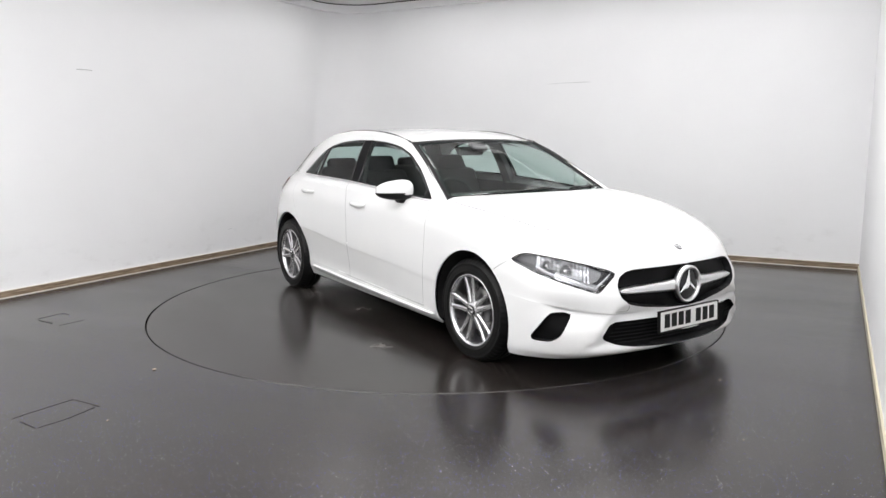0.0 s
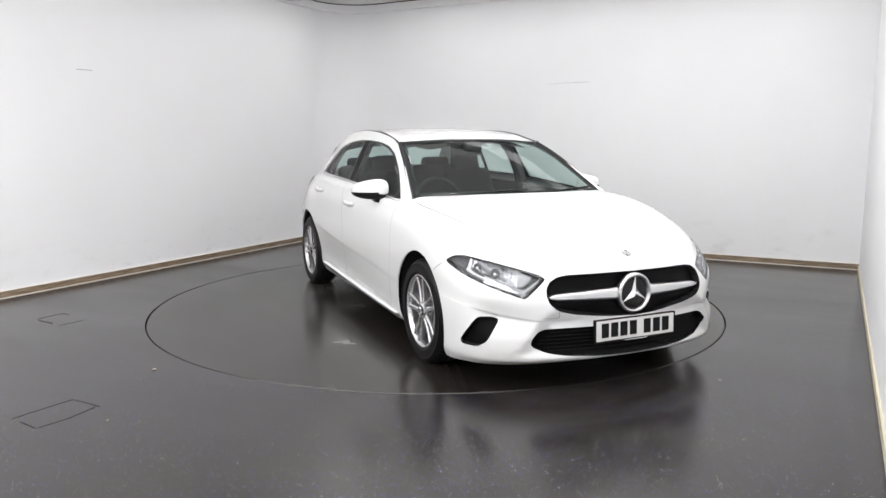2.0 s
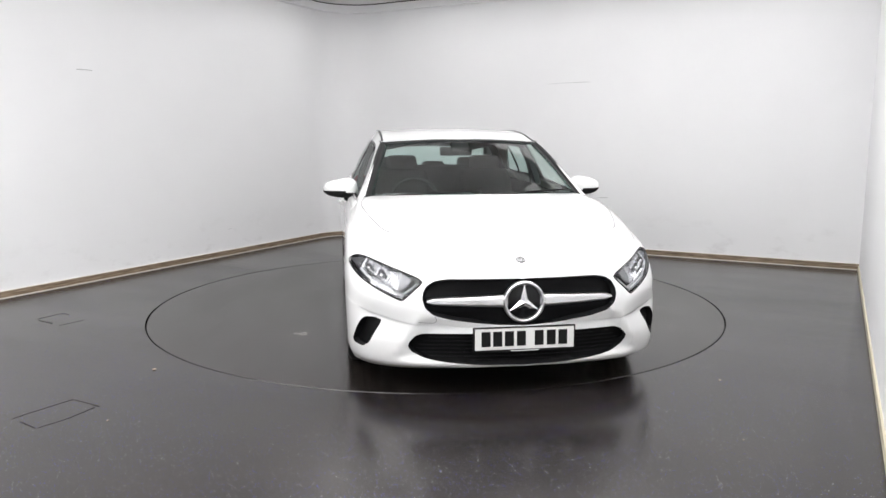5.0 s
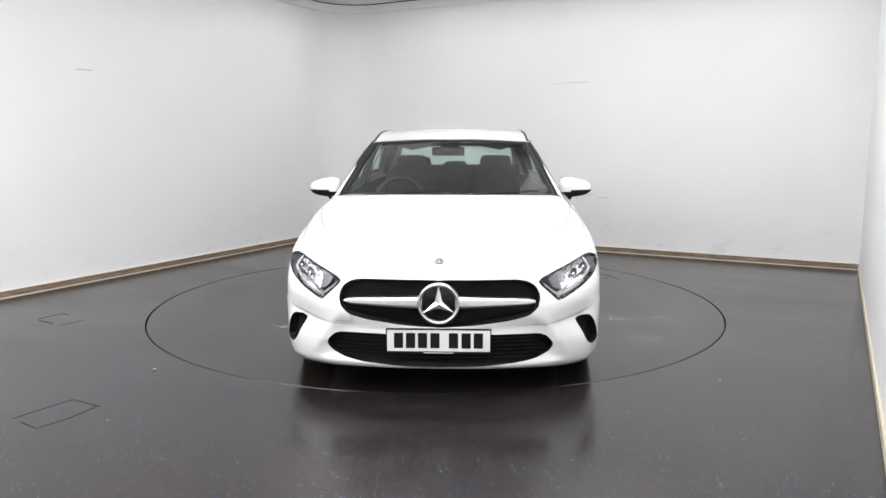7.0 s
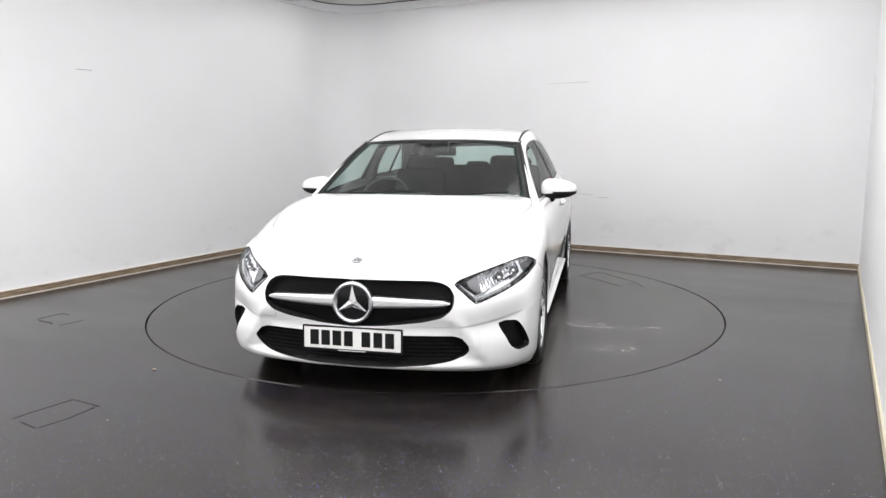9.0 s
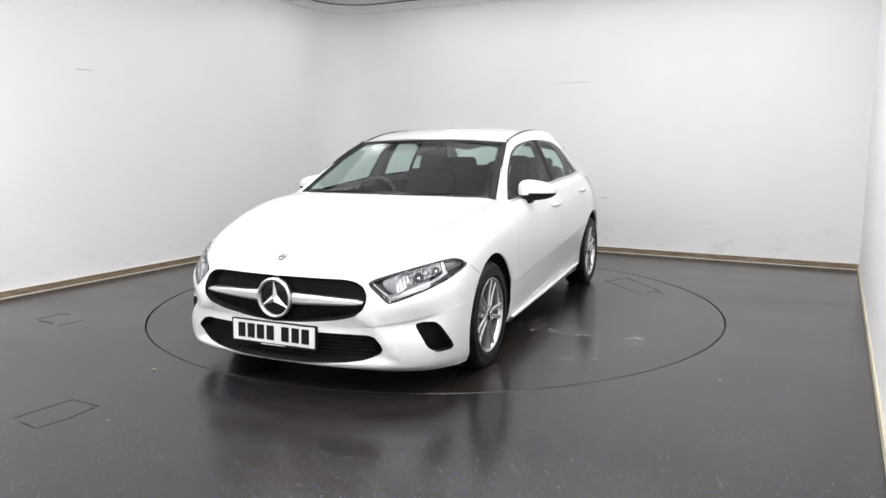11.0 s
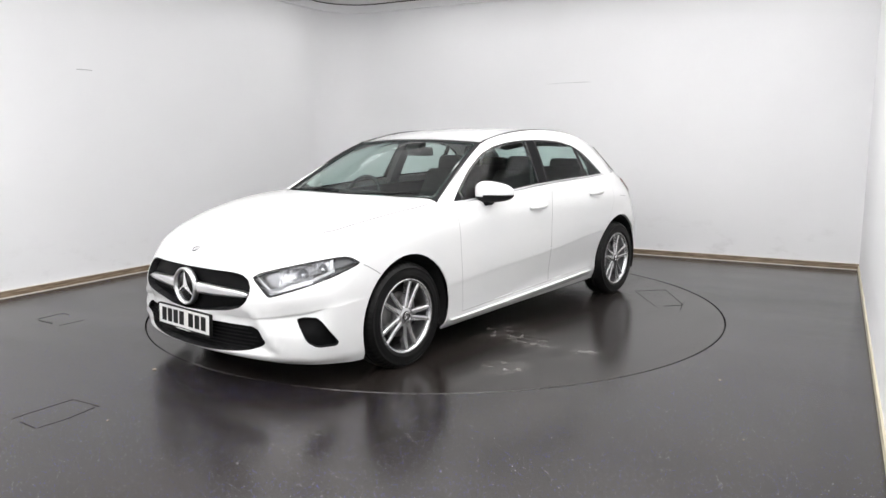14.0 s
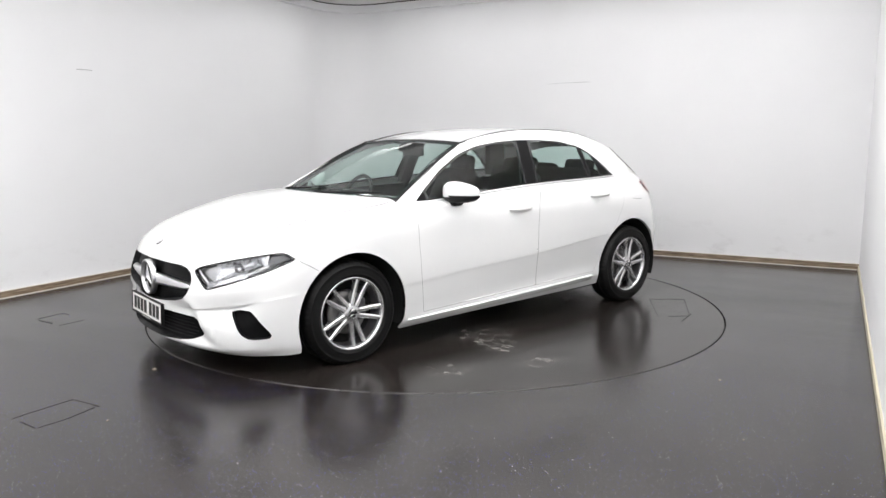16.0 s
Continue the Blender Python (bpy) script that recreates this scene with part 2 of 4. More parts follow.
def build_room():
    pts0, out = rounded_path(0), rounded_path(-0.15)
    solid("wall_left_and_back", strip_solid(pts0, out, -0.02, H + 0.05), WALL, "white painted studio wall with a round inner corner", "wall", "structure", ROOM, True)
    bm = bmesh.new()
    box(bm, A0 - 0.15, A1 + 0.15, B0 - 0.15, B0, -0.02, H + 0.05)
    solid("wall_right", bm, WALL, "white painted studio side wall", "wall", "structure", ROOM)
    # Added end wall, never in view, closes the room; its place is assumed.
    bm = bmesh.new()
    box(bm, A0 - 0.15, A0, B0, B1, -0.02, H + 0.05)
    solid("wall_behind", bm, WALL, "white end wall added out of view to close the room", "wall", "structure", ROOM)
    bm = bmesh.new()
    box(bm, A0 - 0.15, A1 + 0.15, B0 - 0.15, B1 + 0.15, H, H + 0.1)
    solid("ceiling", bm, CEIL, "pale grey ceiling board", "ceiling", "structure", ROOM)
    # floor with a round opening for the turntable
    bm = bmesh.new()
    n = 128
    inv = ROOM.inverted()
    c = inv @ Vector((HUB[0], HUB[1], 0))
    inner, outer = [], []
    for k in range(n):
        a = 2 * math.pi * k / n
        d = Vector((math.cos(a), math.sin(a), 0))
        inner.append(c + d * (R_TABLE + 0.005))
        s = min(((A1 + 0.1 if d.x > 0 else A0 - 0.1) - c.x) / d.x if abs(d.x) > 1e-6 else 99, ((B1 + 0.1 if d.y > 0 else B0 - 0.1) - c.y) / d.y if abs(d.y) > 1e-6 else 99)
        outer.append(c + d * s)
    for aa, bb in ((A1 + .1, B1 + .1), (A1 + .1, B0 - .1), (A0 - .1, B1 + .1), (A0 - .1, B0 - .1)):
        q = Vector((aa, bb, 0))
        k = min(range(n), key=lambda i: (outer[i] - q).length)
        outer[k] = q
    vi = [bm.verts.new(p) for p in inner]
    vo = [bm.verts.new(p) for p in outer]
    vd = [bm.verts.new(p - Vector((0, 0, 0.05))) for p in inner]
    for k in range(n):
        j = (k + 1) % n
        bm.faces.new((vi[k], vo[k], vo[j], vi[j]))
        bm.faces.new((vd[k], vi[k], vi[j], vd[j]))
    bmesh.ops.recalc_face_normals(bm, faces=bm.faces)
    if sum(f.normal.z for f in bm.faces) < 0:
        bmesh.ops.reverse_faces(bm, faces=bm.faces)
    solid("floor", bm, FLOOR, "dark grey speckled vinyl floor with a dull sheen", "floor", "structure", ROOM)
    bm = bmesh.new()
    spin(bm, [(0.0, -0.05), (R_TABLE + 0.05, -0.05)], 64, "Z")
    solid("turntable_pit", bm, GROOVE, "black gap under the rim of the turntable", "floor", "structure", pose(HUB[0], HUB[1], 0))
    # skirting, its bead and the ceiling trim
    solid("baseboard", strip_solid(rounded_path(0.018), rounded_path(0.0), 0.0, 0.060), WOOD, "worn brown wooden skirting board", "skirting board", "structure", ROOM)
    solid("trim_sealant", strip_solid(rounded_path(0.026), rounded_path(0.018), 0.0, 0.007), BEAD, "pale sealant bead along the skirting", "trim", "structure", ROOM)
    solid("trim_skirting_cap", strip_solid(rounded_path(0.020), rounded_path(0.0), 0.060, 0.066), BEAD, "pale top edge of the skirting", "trim", "structure", ROOM)
    solid("trim_ceiling", strip_solid(rounded_path(0.08), rounded_path(0.0), H - 0.105, H - 0.012), WALL, "white cornice strip under the ceiling", "trim", "structure", ROOM)
    solid("trim_ceiling_line", strip_solid(rounded_path(0.085), rounded_path(0.0), H - 0.012, H), GROOVE, "dark shadow gap along the ceiling", "trim", "structure", ROOM)
    bm = bmesh.new()
    box(bm, A0, A1 - 0.03, B0, B0 + 0.012, 0.0, 0.05)
    solid("baseboard_right", bm, CREAM, "thin cream skirting strip on the side wall", "skirting board", "structure", ROOM)


def build_light(kind, label, w, d, material, places):
    """Copies of one framed ceiling light, out of view, w by d metres, at places (a, b, turn)."""
    first = None
    for x, y, r in places:
        m = ROOM @ pose(x, y, H - 0.002, 0, 0, r)
        if first is None:
            first = thing("unseen_ceiling_light", label, "ceiling light", kind, m)
            for x0, x1, y0, y1 in ((-w, w, -d, .015 - d), (-w, w, d - .015, d), (-w, .015 - w, .015 - d, d - .015), (w - .015, w, .015 - d, d - .015)):
                bm = bmesh.new()
                box(bm, x0, x1, y0, y1, -0.045, 0)
                part("frame", bm, CEIL, first, "", False)
            bm = bmesh.new()
            box(bm, .015 - w, w - .015, .015 - d, d - .015, -0.038, -0.004)
            part("diffuser", bm, material, first, "glowing white diffuser", False)
        else:
            copy_thing(first, m)


def build_lights():
    """A field of wide panels out of view, layout assumed: bright ones over the near end of the studio, softer ones
    beyond. Wall and corner panels are added fill.
    """
    at = lambda i, k: (-0.40 + 2.08 * i, 0.94 + 1.92 * k, 0)
    build_light("bright ceiling light panels", "wide white ceiling light panel in a slim frame, switched on", 1.04, .96, GLOW, [at(i, k) for i in range(2) for k in range(3)] + [at(2, 0), at(3, 0)])
    # Soft fill added over the far half to even out the room.
    build_light("dimmed ceiling light panels", "wide white light panel with a soft glow, added out of view as fill", 1.04, .96, SOFT, [at(i, k) for i in (2, 3) for k in (1, 2)])
    # Unseen fill panels added close to the walls to brighten them.
    build_light("wall ceiling light panels", "long white light panel added out of view to brighten the wall", .84, .32, WALL_FILL, [(7.75, 0.62 + 1.72 * k, 90) for k in range(3)] + [(6.50, 5.45, 0)])
    # Unseen fill panel added to lift the dark round corner.
    build_light("corner ceiling light panel", "small white light panel added out of view to brighten the corner", .34, .23, GLOW, [(7.48, 5.33, -45)])


def floor_line(bm, p, q, w=0.006):
    """A thin raised-edge line on the floor from p to q."""
    p, q = Vector((*p, 0)), Vector((*q, 0))
    d = (q - p).normalized()
    n = Vector((-d.y, d.x, 0)) * w / 2
    box_pts = [p + n, p - n, q - n, q + n]
    lo = [bm.verts.new(v + Vector((0, 0, 0.0002))) for v in box_pts]
    hi = [bm.verts.new(v + Vector((0, 0, 0.0016))) for v in box_pts]
    bm.faces.new(hi)
    for k in range(4):
        bm.faces.new((lo[k], lo[(k + 1) % 4], hi[(k + 1) % 4], hi[k]))
    bmesh.ops.recalc_face_normals(bm, faces=bm.faces)


def build_marks():
    """Cut hatches in the vinyl, scratches on the walls and grit."""
    for lines in ((((-3.065, 5.347), (-2.972, 5.520), .006), ((-3.029, 5.302), (-2.882, 5.214), .012), ((-2.798, 5.149), (-2.697, 5.310), .003), ((-2.972, 5.520), (-2.90, 5.49), .002)),
                  (((-2.092, 3.365), (-2.064, 3.419), .005), ((-2.064, 3.419), (-1.932, 3.628), .0022), ((-1.938, 3.618), (-1.932, 3.628), .006), ((-2.033, 3.324), (-1.918, 3.249), .0025), ((-1.909, 3.249), (-1.823, 3.365), .0014), ((-1.823, 3.365), (-1.765, 3.512), .004), ((-1.772, 3.494), (-1.765, 3.512), .010), ((-1.794, 3.554), (-1.747, 3.526), .007), ((-1.924, 3.625), (-1.794, 3.554), .0012))):
        ob = thing("floor_hatch", "flush access hatch cut into the dark vinyl floor", "floor hatch", "floor hatches")
        for p, q, w in lines:
            bm = bmesh.new()
            floor_line(bm, p, q, w)
            part("hatch_edge", bm, HATCH, ob, "", False)
    # scratches: name, wall, along from - to, heights
    for wall, s0, s1, z0, z1, w in (("b", 4.41, 4.57, 1.976, 1.974, .006), ("a", 3.14, 2.86, 1.990, 1.995, .003), ("a", 2.86, 2.62, 1.996, 1.995, .005), ("a", 2.76, 2.55, .684, .668, .004), ("a", 2.50, 2.36, .640, .645, .004), ("b", 6.78, 6.785, .34, .48, .004), ("b", 6.2, 6.26, .30, .31, .003)):
        bm = bmesh.new()
        n = 6
        for k in range(n):
            f0, f1 = k / n, (k + 1) / n
            sa, sb = s0 + (s1 - s0) * f0, s0 + (s1 - s0) * f1
            za, zb = z0 + (z1 - z0) * f0 + .004 * math.sin(2.2 * f0), z0 + (z1 - z0) * f1 + .004 * math.sin(2.2 * f1)
            ww = w * (1 - .6 * abs(f0 - .4))
            if wall == "b":
                q = [(sa, B1 - .0012, za - ww / 2), (sb, B1 - .0012, zb - ww / 2), (sb, B1 - .0012, zb + ww / 2), (sa, B1 - .0012, za + ww / 2)]
            else:
                q = [(A1 - .0012, sa, za - ww / 2), (A1 - .0012, sb, zb - ww / 2), (A1 - .0012, sb, zb + ww / 2), (A1 - .0012, sa, za + ww / 2)]
            bm.faces.new([bm.verts.new(v) for v in q])
        bmesh.ops.remove_doubles(bm, verts=bm.verts, dist=1e-5)
        solid("trim_wall_scratch", bm, PENCIL, "thin grey scratch on the white wall", "scratch", "structure", ROOM)
    for x, y, r in ((-1.70, 4.12, .009), (1.55, 3.91, .006), (-1.62, 3.34, .005), (1.35, 3.1, .004)):
        bm = bmesh.new()
        bmesh.ops.create_icosphere(bm, subdivisions=1, radius=r)
        for v in bm.verts:
            v.co = Vector((v.co.x * 1.5, v.co.y, v.co.z * .5 + r * .45))
        solid("grit", bm, GRIT, "small pale crumb of grit lying on the floor", "grit", "", pose(x, y, 0, 0, 0, 40), group="grit on the floor")


def build_turntable():
    table = thing("turntable", "round dark vinyl vehicle turntable set flush in the floor", "turntable", "", pose(HUB[0], HUB[1], 0, 0, 0, TH0))
    bm = bmesh.new()
    r = R_TABLE - 0.005
    spin(bm, [(0.0, 0.0), (r - 0.4, 0.0), (r - 0.004, 0.0), (r, -0.004), (r, -0.04)], 160, "Z")
    part("plate", bm, TABLE, table, "dark vinyl turntable plate with pale scuffs", False)
    for p, q, w in (((1.13, 1.40), (1.32, 1.62), .002), ((1.32, 1.62), (1.67, 1.13), .003), ((1.67, 1.13), (1.57, 1.0), .005), ((1.52, .94), (1.13, 1.40), .002), ((1.64, 1.20), (1.72, .95), .005)):
        bm = bmesh.new()
        floor_line(bm, p, q, w)
        part("hatch_edge", bm, HATCH, table, "", False)
    return table


# ---------------------------------------------------------------- the car: surfaces
# Waterlines of the left half, from the front centre round the corner and along the side to the rear centre.
LINE_BOTTOM = [(2.195, 0, .156), (2.175, .27, .152), (2.105, .56, .144), (1.99, .74, .136), (1.865, .825, .130), (1.70, .870, .124), (1.364, .86, .14), (1.0, .830, .139), (.4, .826, .153),
               (-.3, .826, .165), (-.97, .830, .179), (-1.364, .84, .2), (-1.70, .825, .22), (-1.86, .72, .23), (-2.03, .5, .23), (-2.10, .25, .23), (-2.11, 0, .23)]
LINE_SILL = [(2.262, 0, .188), (2.243, .27, .186), (2.165, .57, .182), (2.035, .762, .182), (1.89, .852, .186), (1.70, .892, .190), (1.364, .89, .20), (1.0, .870, .192), (.4, .860, .208),
             (-.3, .860, .233), (-.97, .866, .263), (-1.364, .885, .28), (-1.70, .865, .30), (-1.88, .75, .31), (-2.08, .53, .31), (-2.15, .26, .31), (-2.17, 0, .31)]
LINE_LOW = [(2.27, 0, .29), (2.257, .27, .29), (2.182, .565, .29), (2.040, .765, .30), (1.90, .860, .32), (1.70, .900, .34), (1.364, .897, .34), (1.0, .885, .30), (.4, .873, .31),
            (-.3, .865, .335), (-.97, .872, .37), (-1.364, .897, .4), (-1.70, .872, .42), (-1.89, .755, .42), (-2.10, .53, .42), (-2.17, .26, .42), (-2.19, 0, .42)]
LINE_CREASE = [(2.26, 0, .38), (2.248, .27, .38), (2.184, .545, .385), (2.030, .724, .400), (1.905, .856, .44), (1.70, .902, .46), (1.364, .902, .46), (1.0, .892, .405), (.4, .889, .445),
               (-.3, .890, .490), (-.97, .896, .555), (-1.364, .902, .56), (-1.70, .875, .56), (-1.89, .76, .55), (-2.10, .53, .55), (-2.17, .26, .55), (-2.19, 0, .55)]
LINE_MID = [(2.255, 0, .50), (2.240, .27, .50), (2.196, .52, .50), (2.065, .708, .52), (1.905, .843, .56), (1.70, .898, .60), (1.364, .902, .64), (1.0, .895, .64), (.4, .897, .66),
            (-.3, .898, .68), (-.97, .902, .70), (-1.364, .902, .72), (-1.70, .854, .72), (-1.87, .745, .70), (-2.08, .53, .70), (-2.15, .26, .70), (-2.17, 0, .70)]
LINE_HIGH = [(2.235, 0, .628), (2.217, .27, .628), (2.162, .49, .622), (2.043, .652, .63), (1.868, .805, .66), (1.70, .876, .70), (1.364, .888, .77), (1.0, .887, .79), (.4, .892, .81),
             (-.3, .893, .83), (-.97, .892, .85), (-1.364, .885, .86), (-1.70, .813, .86), (-1.85, .715, .85), (-2.04, .52, .85), (-2.12, .26, .85), (-2.14, 0, .85)]
LINE_SHOULDER = [(2.205, 0, .697), (2.183, .27, .700), (2.115, .48, .705), (1.985, .64, .715), (1.825, .755, .722), (1.66, .825, .755), (1.364, .845, .835), (1.0, .850, .885), (.4, .862, .925),
                 (-.3, .862, .958), (-.97, .845, .985), (-1.364, .815, .99), (-1.66, .745, .985), (-1.80, .665, .975), (-1.99, .5, .97), (-2.08, .25, .97), (-2.10, 0, .97)]
LINE_BELT = [(1.0, .800, .918), (.4, .815, .958), (-.3, .81, 1.006), (-.97, .785, 1.024), (-1.364, .750, 1.034), (-1.62, .692, 1.04), (-1.76, .620, 1.04), (-1.93, .47, 1.03), (-2.02, .25, 1.02), (-2.05, 0, 1.02)]
LINE_CREASE_TOP = [tuple(Vector(p).lerp(Vector(q), .24 if 7 <= k <= 10 else .22) + (Vector((0, .004, 0)) if 7 <= k <= 10 else Vector())) for k, (p, q) in enumerate(zip(LINE_CREASE, LINE_MID))]
LINE_CREASE_TOP[2] = (2.190, .540, .408)
LINE_CREASE_TOP[3] = (2.044, .724, .430)
LEVELS = [LINE_BOTTOM, LINE_SILL, LINE_LOW, LINE_CREASE, LINE_CREASE_TOP, LINE_MID, LINE_HIGH, LINE_SHOULDER]
# roof edge from the foot of the front pillar to the top of the tailgate
LINE_RAIL = [(1.0, .800, .918), (.90, .765, .972), (.715, .716, 1.076), (.48, .657, 1.206), (.235, .602, 1.317), (-.13, .594, 1.385), (-.55, .592, 1.408), (-.95, .587, 1.386), (-1.25, .578, 1.326), (-1.455, .568, 1.266)]
LINE_SCREEN_FOOT = [(1.16, 0, .962), (1.13, .27, .960), (1.05, .52, .956), (.90, .745, .948)]
LINE_SCREEN_SIDE = [(.90, .745, .948), (.712, .701, 1.061), (.482, .642, 1.197), (.235, .588, 1.316)]
LINE_HEADER = [(.28, 0, 1.338), (.272, .25, 1.335), (.235, .588, 1.316)]
LINE_ROOF_MID = [(.28, 0, 1.338), (.05, 0, 1.392), (-.3, 0, 1.425), (-.65, 0, 1.434), (-1.05, 0, 1.419), (-1.4, 0, 1.372), (-1.745, 0, 1.300)]
LINE_ROOF_REAR = [(-1.745, 0, 1.300), (-1.685, .3, 1.290), (-1.455, .568, 1.266)]
LINE_GLASS_MID = [(-1.745, 0, 1.288), (-1.93, 0, 1.17), (-2.05, 0, 1.02)]
LINE_GLASS_EDGE = [(-1.455, .568, 1.266), (-1.61, .594, 1.15), (-1.76, .620, 1.04)]


def coons(c0, c1, d0, d1):
    """A patch between c0 (v = 0), c1 (v = 1) along u and d0 (u = 0), d1 (u = 1) along v."""
    n, m = len(c0) - 1, len(d0) - 1
    rows = []
    for i in range(n + 1):
        u, row = i / n, []
        for j in range(m + 1):
            v = j / m
            p = (1 - v) * c0[i] + v * c1[i] + (1 - u) * d0[j] + u * d1[j]
            p -= (1 - u) * (1 - v) * c0[0] + u * (1 - v) * c0[n] + (1 - u) * v * c1[0] + u * v * c1[n]
            row.append(p)
        rows.append(row)
    return rows


def step(v, a, b):
    """0 at a, 1 at b, smooth between."""
    t = min(1.0, max(0.0, (v - a) / (b - a)))
    return t * t * (3 - 2 * t)


def nose_fold(p):
    """Sinks the panel between grille and lower intake behind a slanting blade on each side."""
    if p.x < 1.7 or not .15 < p.z < .52:
        return p
    blade = .49 + (.477 - p.z) * .61
    tall = step(p.z, .47, .365) * step(p.z, .185, .24)
    inner = step(p.y, blade, blade - .028) * step(p.y, .10, .28)
    ridge = math.exp(-((p.y - blade - .012) / .018) ** 2) * step(p.z, .47, .42) * step(p.z, .20, .26)
    out = Vector((p.x - 1.45, p.y, 0)).normalized()
    return p + out * (.009 * ridge - .026 * tall * inner)


def side_rows():
    cols = [curve(line, 128) for line in LEVELS]
    return [[nose_fold(cr([c[i] for c in cols], 7 * j / 84)) for j in range(85)] for i in range(129)]


def belt_rows():
    hi, sh, be = curve(LINE_HIGH, 128)[56:], curve(LINE_SHOULDER, 128)[56:], curve(LINE_BELT, 72)
    return [[cr([hi[i], sh[i], be[i]], 1 + j / 6) for j in range(7)] for i in range(73)]


def hood_rows():
    sh = curve(LINE_SHOULDER, 128)
    front, side = sh[0:41], sh[40:57]
    cowl = curve([(1.19, 0, .985), (1.16, .27, .983), (1.07, .53, .976), (.955, .745, .958), sh[56]], 40)
    mid = curve([(2.205, 0, .697), (2.10, 0, .764), (1.90, 0, .827), (1.65, 0, .891), (1.4, 0, .944), (1.19, 0, .985)], 16)
    rows = coons(front, cowl, mid, side)
    for i, row in enumerate(rows):
        for j, p in enumerate(row):
            u, v = i / 40, j / 16
            p.z += 0.060 * math.sin(math.pi * v) ** 0.9 * (0.1 + 0.9 * u) * (1 - u ** 5)
            p.z += 0.034 * (1 - math.exp(-v / .07)) * math.exp(-v / .28) * u * (1 - u ** 6)
    return rows


def green_rows():
    """The side of the cabin, window band and pillars in one sheet."""
    top = curve(LINE_RAIL, 90)
    foot = curve([LINE_BELT[0], (.80, .807, .930), (.4, .815, .958), (0, .814, .988), (-.3, .81, 1.006), (-.65, .80, 1.017), (-.97, .785, 1.024), (-1.2, .768, 1.031), (-1.5, .720, 1.037), (-1.76, .620, 1.04)], 90)
    rows = []
    for i in range(91):
        row = []
        for j in range(15):
            v = j / 14
            p = foot[i].lerp(top[i], v)
            h = (top[i] - foot[i]).length
            p.y += 0.10 * h * v * (1 - v)
            row.append(p)
        rows.append(row)
    return rows


def oriented(bm, ref):
    """Turns the faces so that they look away from the point ref on the whole."""
    bm.normal_update()
    s = sum(f.normal.dot(f.calc_center_median() - Vector(ref)) * f.calc_area() for f in bm.faces)
    if s < 0:
        bmesh.ops.reverse_faces(bm, faces=bm.faces)
    return bm


def sheet(rows, ref=(0, 0, .5)):
    bm = bmesh.new()
    grid_faces(bm, rows)
    bmesh.ops.remove_doubles(bm, verts=bm.verts, dist=1e-5)
    return oriented(bm, ref)


def carve(bm, poly, eu, ew, keep=None):
    """Cuts the outline of a convex polygon, seen along eu x ew, into the sheet and returns the faces within."""
    eu, ew = Vector(eu), Vector(ew)
    area = sum(a[0] * b[1] - b[0] * a[1] for a, b in zip(poly, poly[1:] + poly[:1]))
    if area < 0:
        poly = poly[::-1]
    lo_u, hi_u = min(p[0] for p in poly), max(p[0] for p in poly)
    lo_w, hi_w = min(p[1] for p in poly), max(p[1] for p in poly)
    faces = []
    for f in bm.faces:
        us, ws = [v.co.dot(eu) for v in f.verts], [v.co.dot(ew) for v in f.verts]
        if max(us) > lo_u and min(us) < hi_u and max(ws) > lo_w and min(ws) < hi_w and (keep is None or keep(f.calc_center_median())):
            faces.append(f)
    for a, b in zip(poly, poly[1:] + poly[:1]):
        out = (eu * (b[1] - a[1]) - ew * (b[0] - a[0])).normalized()
        # a point of the plane in space
        m = Matrix((eu, ew, eu.cross(ew))).inverted()
        co = m @ Vector((a[0], a[1], 0))
        edges = {e for f in faces for e in f.edges}
        verts = {v for f in faces for v in f.verts}
        res = bmesh.ops.bisect_plane(bm, geom=list(verts) + list(edges) + faces, dist=1e-5, plane_co=co, plane_no=out)
        faces = [f for f in res["geom"] if isinstance(f, bmesh.types.BMFace) and (f.calc_center_median() - co).dot(out) < 0]
    return faces


def lift(bm, faces):
    """Takes faces out of a sheet into a sheet of their own."""
    got, seen = bmesh.new(), {}
    for f in faces:
        vs = []
        for v in f.verts:
            if v not in seen:
                seen[v] = got.verts.new(v.co)
            vs.append(seen[v])
        got.faces.new(vs)
    bmesh.ops.delete(bm, geom=faces, context="FACES")
    return got


def flip_y(bm):
    for v in bm.verts:
        v.co.y = -v.co.y
    bmesh.ops.reverse_faces(bm, faces=bm.faces)
    return bm


def joined(*bms):
    out = bmesh.new()
    for bm in bms:
        me = bpy.data.meshes.new("join")
        bm.to_mesh(me)
        out.from_mesh(me)
        bpy.data.meshes.remove(me)
        bm.free()
    return out


def both(bm):
    """The sheet and its mirror image in one, merged on the centre line."""
    other = flip_y(bm.copy())
    out = joined(bm, other)
    mid = [v for v in out.verts if abs(v.co.y) < 2e-3]
    bmesh.ops.remove_doubles(out, verts=mid, dist=1e-3)
    return out


def rim_of(bm, width, depth):
    """Insets the whole sheet and takes its outer rim away as a sheet of its own, sunk by depth."""
    bm.normal_update()
    faces = list(bm.faces)
    res = bmesh.ops.inset_region(bm, faces=faces, thickness=width, use_boundary=True, use_even_offset=False)
    rim = lift(bm, [f for f in res["faces"] if f.is_valid])
    bm.normal_update()
    loose = [v for v in bm.verts if not v.link_faces]
    bmesh.ops.delete(bm, geom=loose, context="VERTS")
    shift(rim, -depth)
    return rim


def shift(bm, d):
    bm.normal_update()
    ns = [(v, v.normal.copy()) for v in bm.verts]
    for v, n in ns:
        v.co += n * d
    return bm


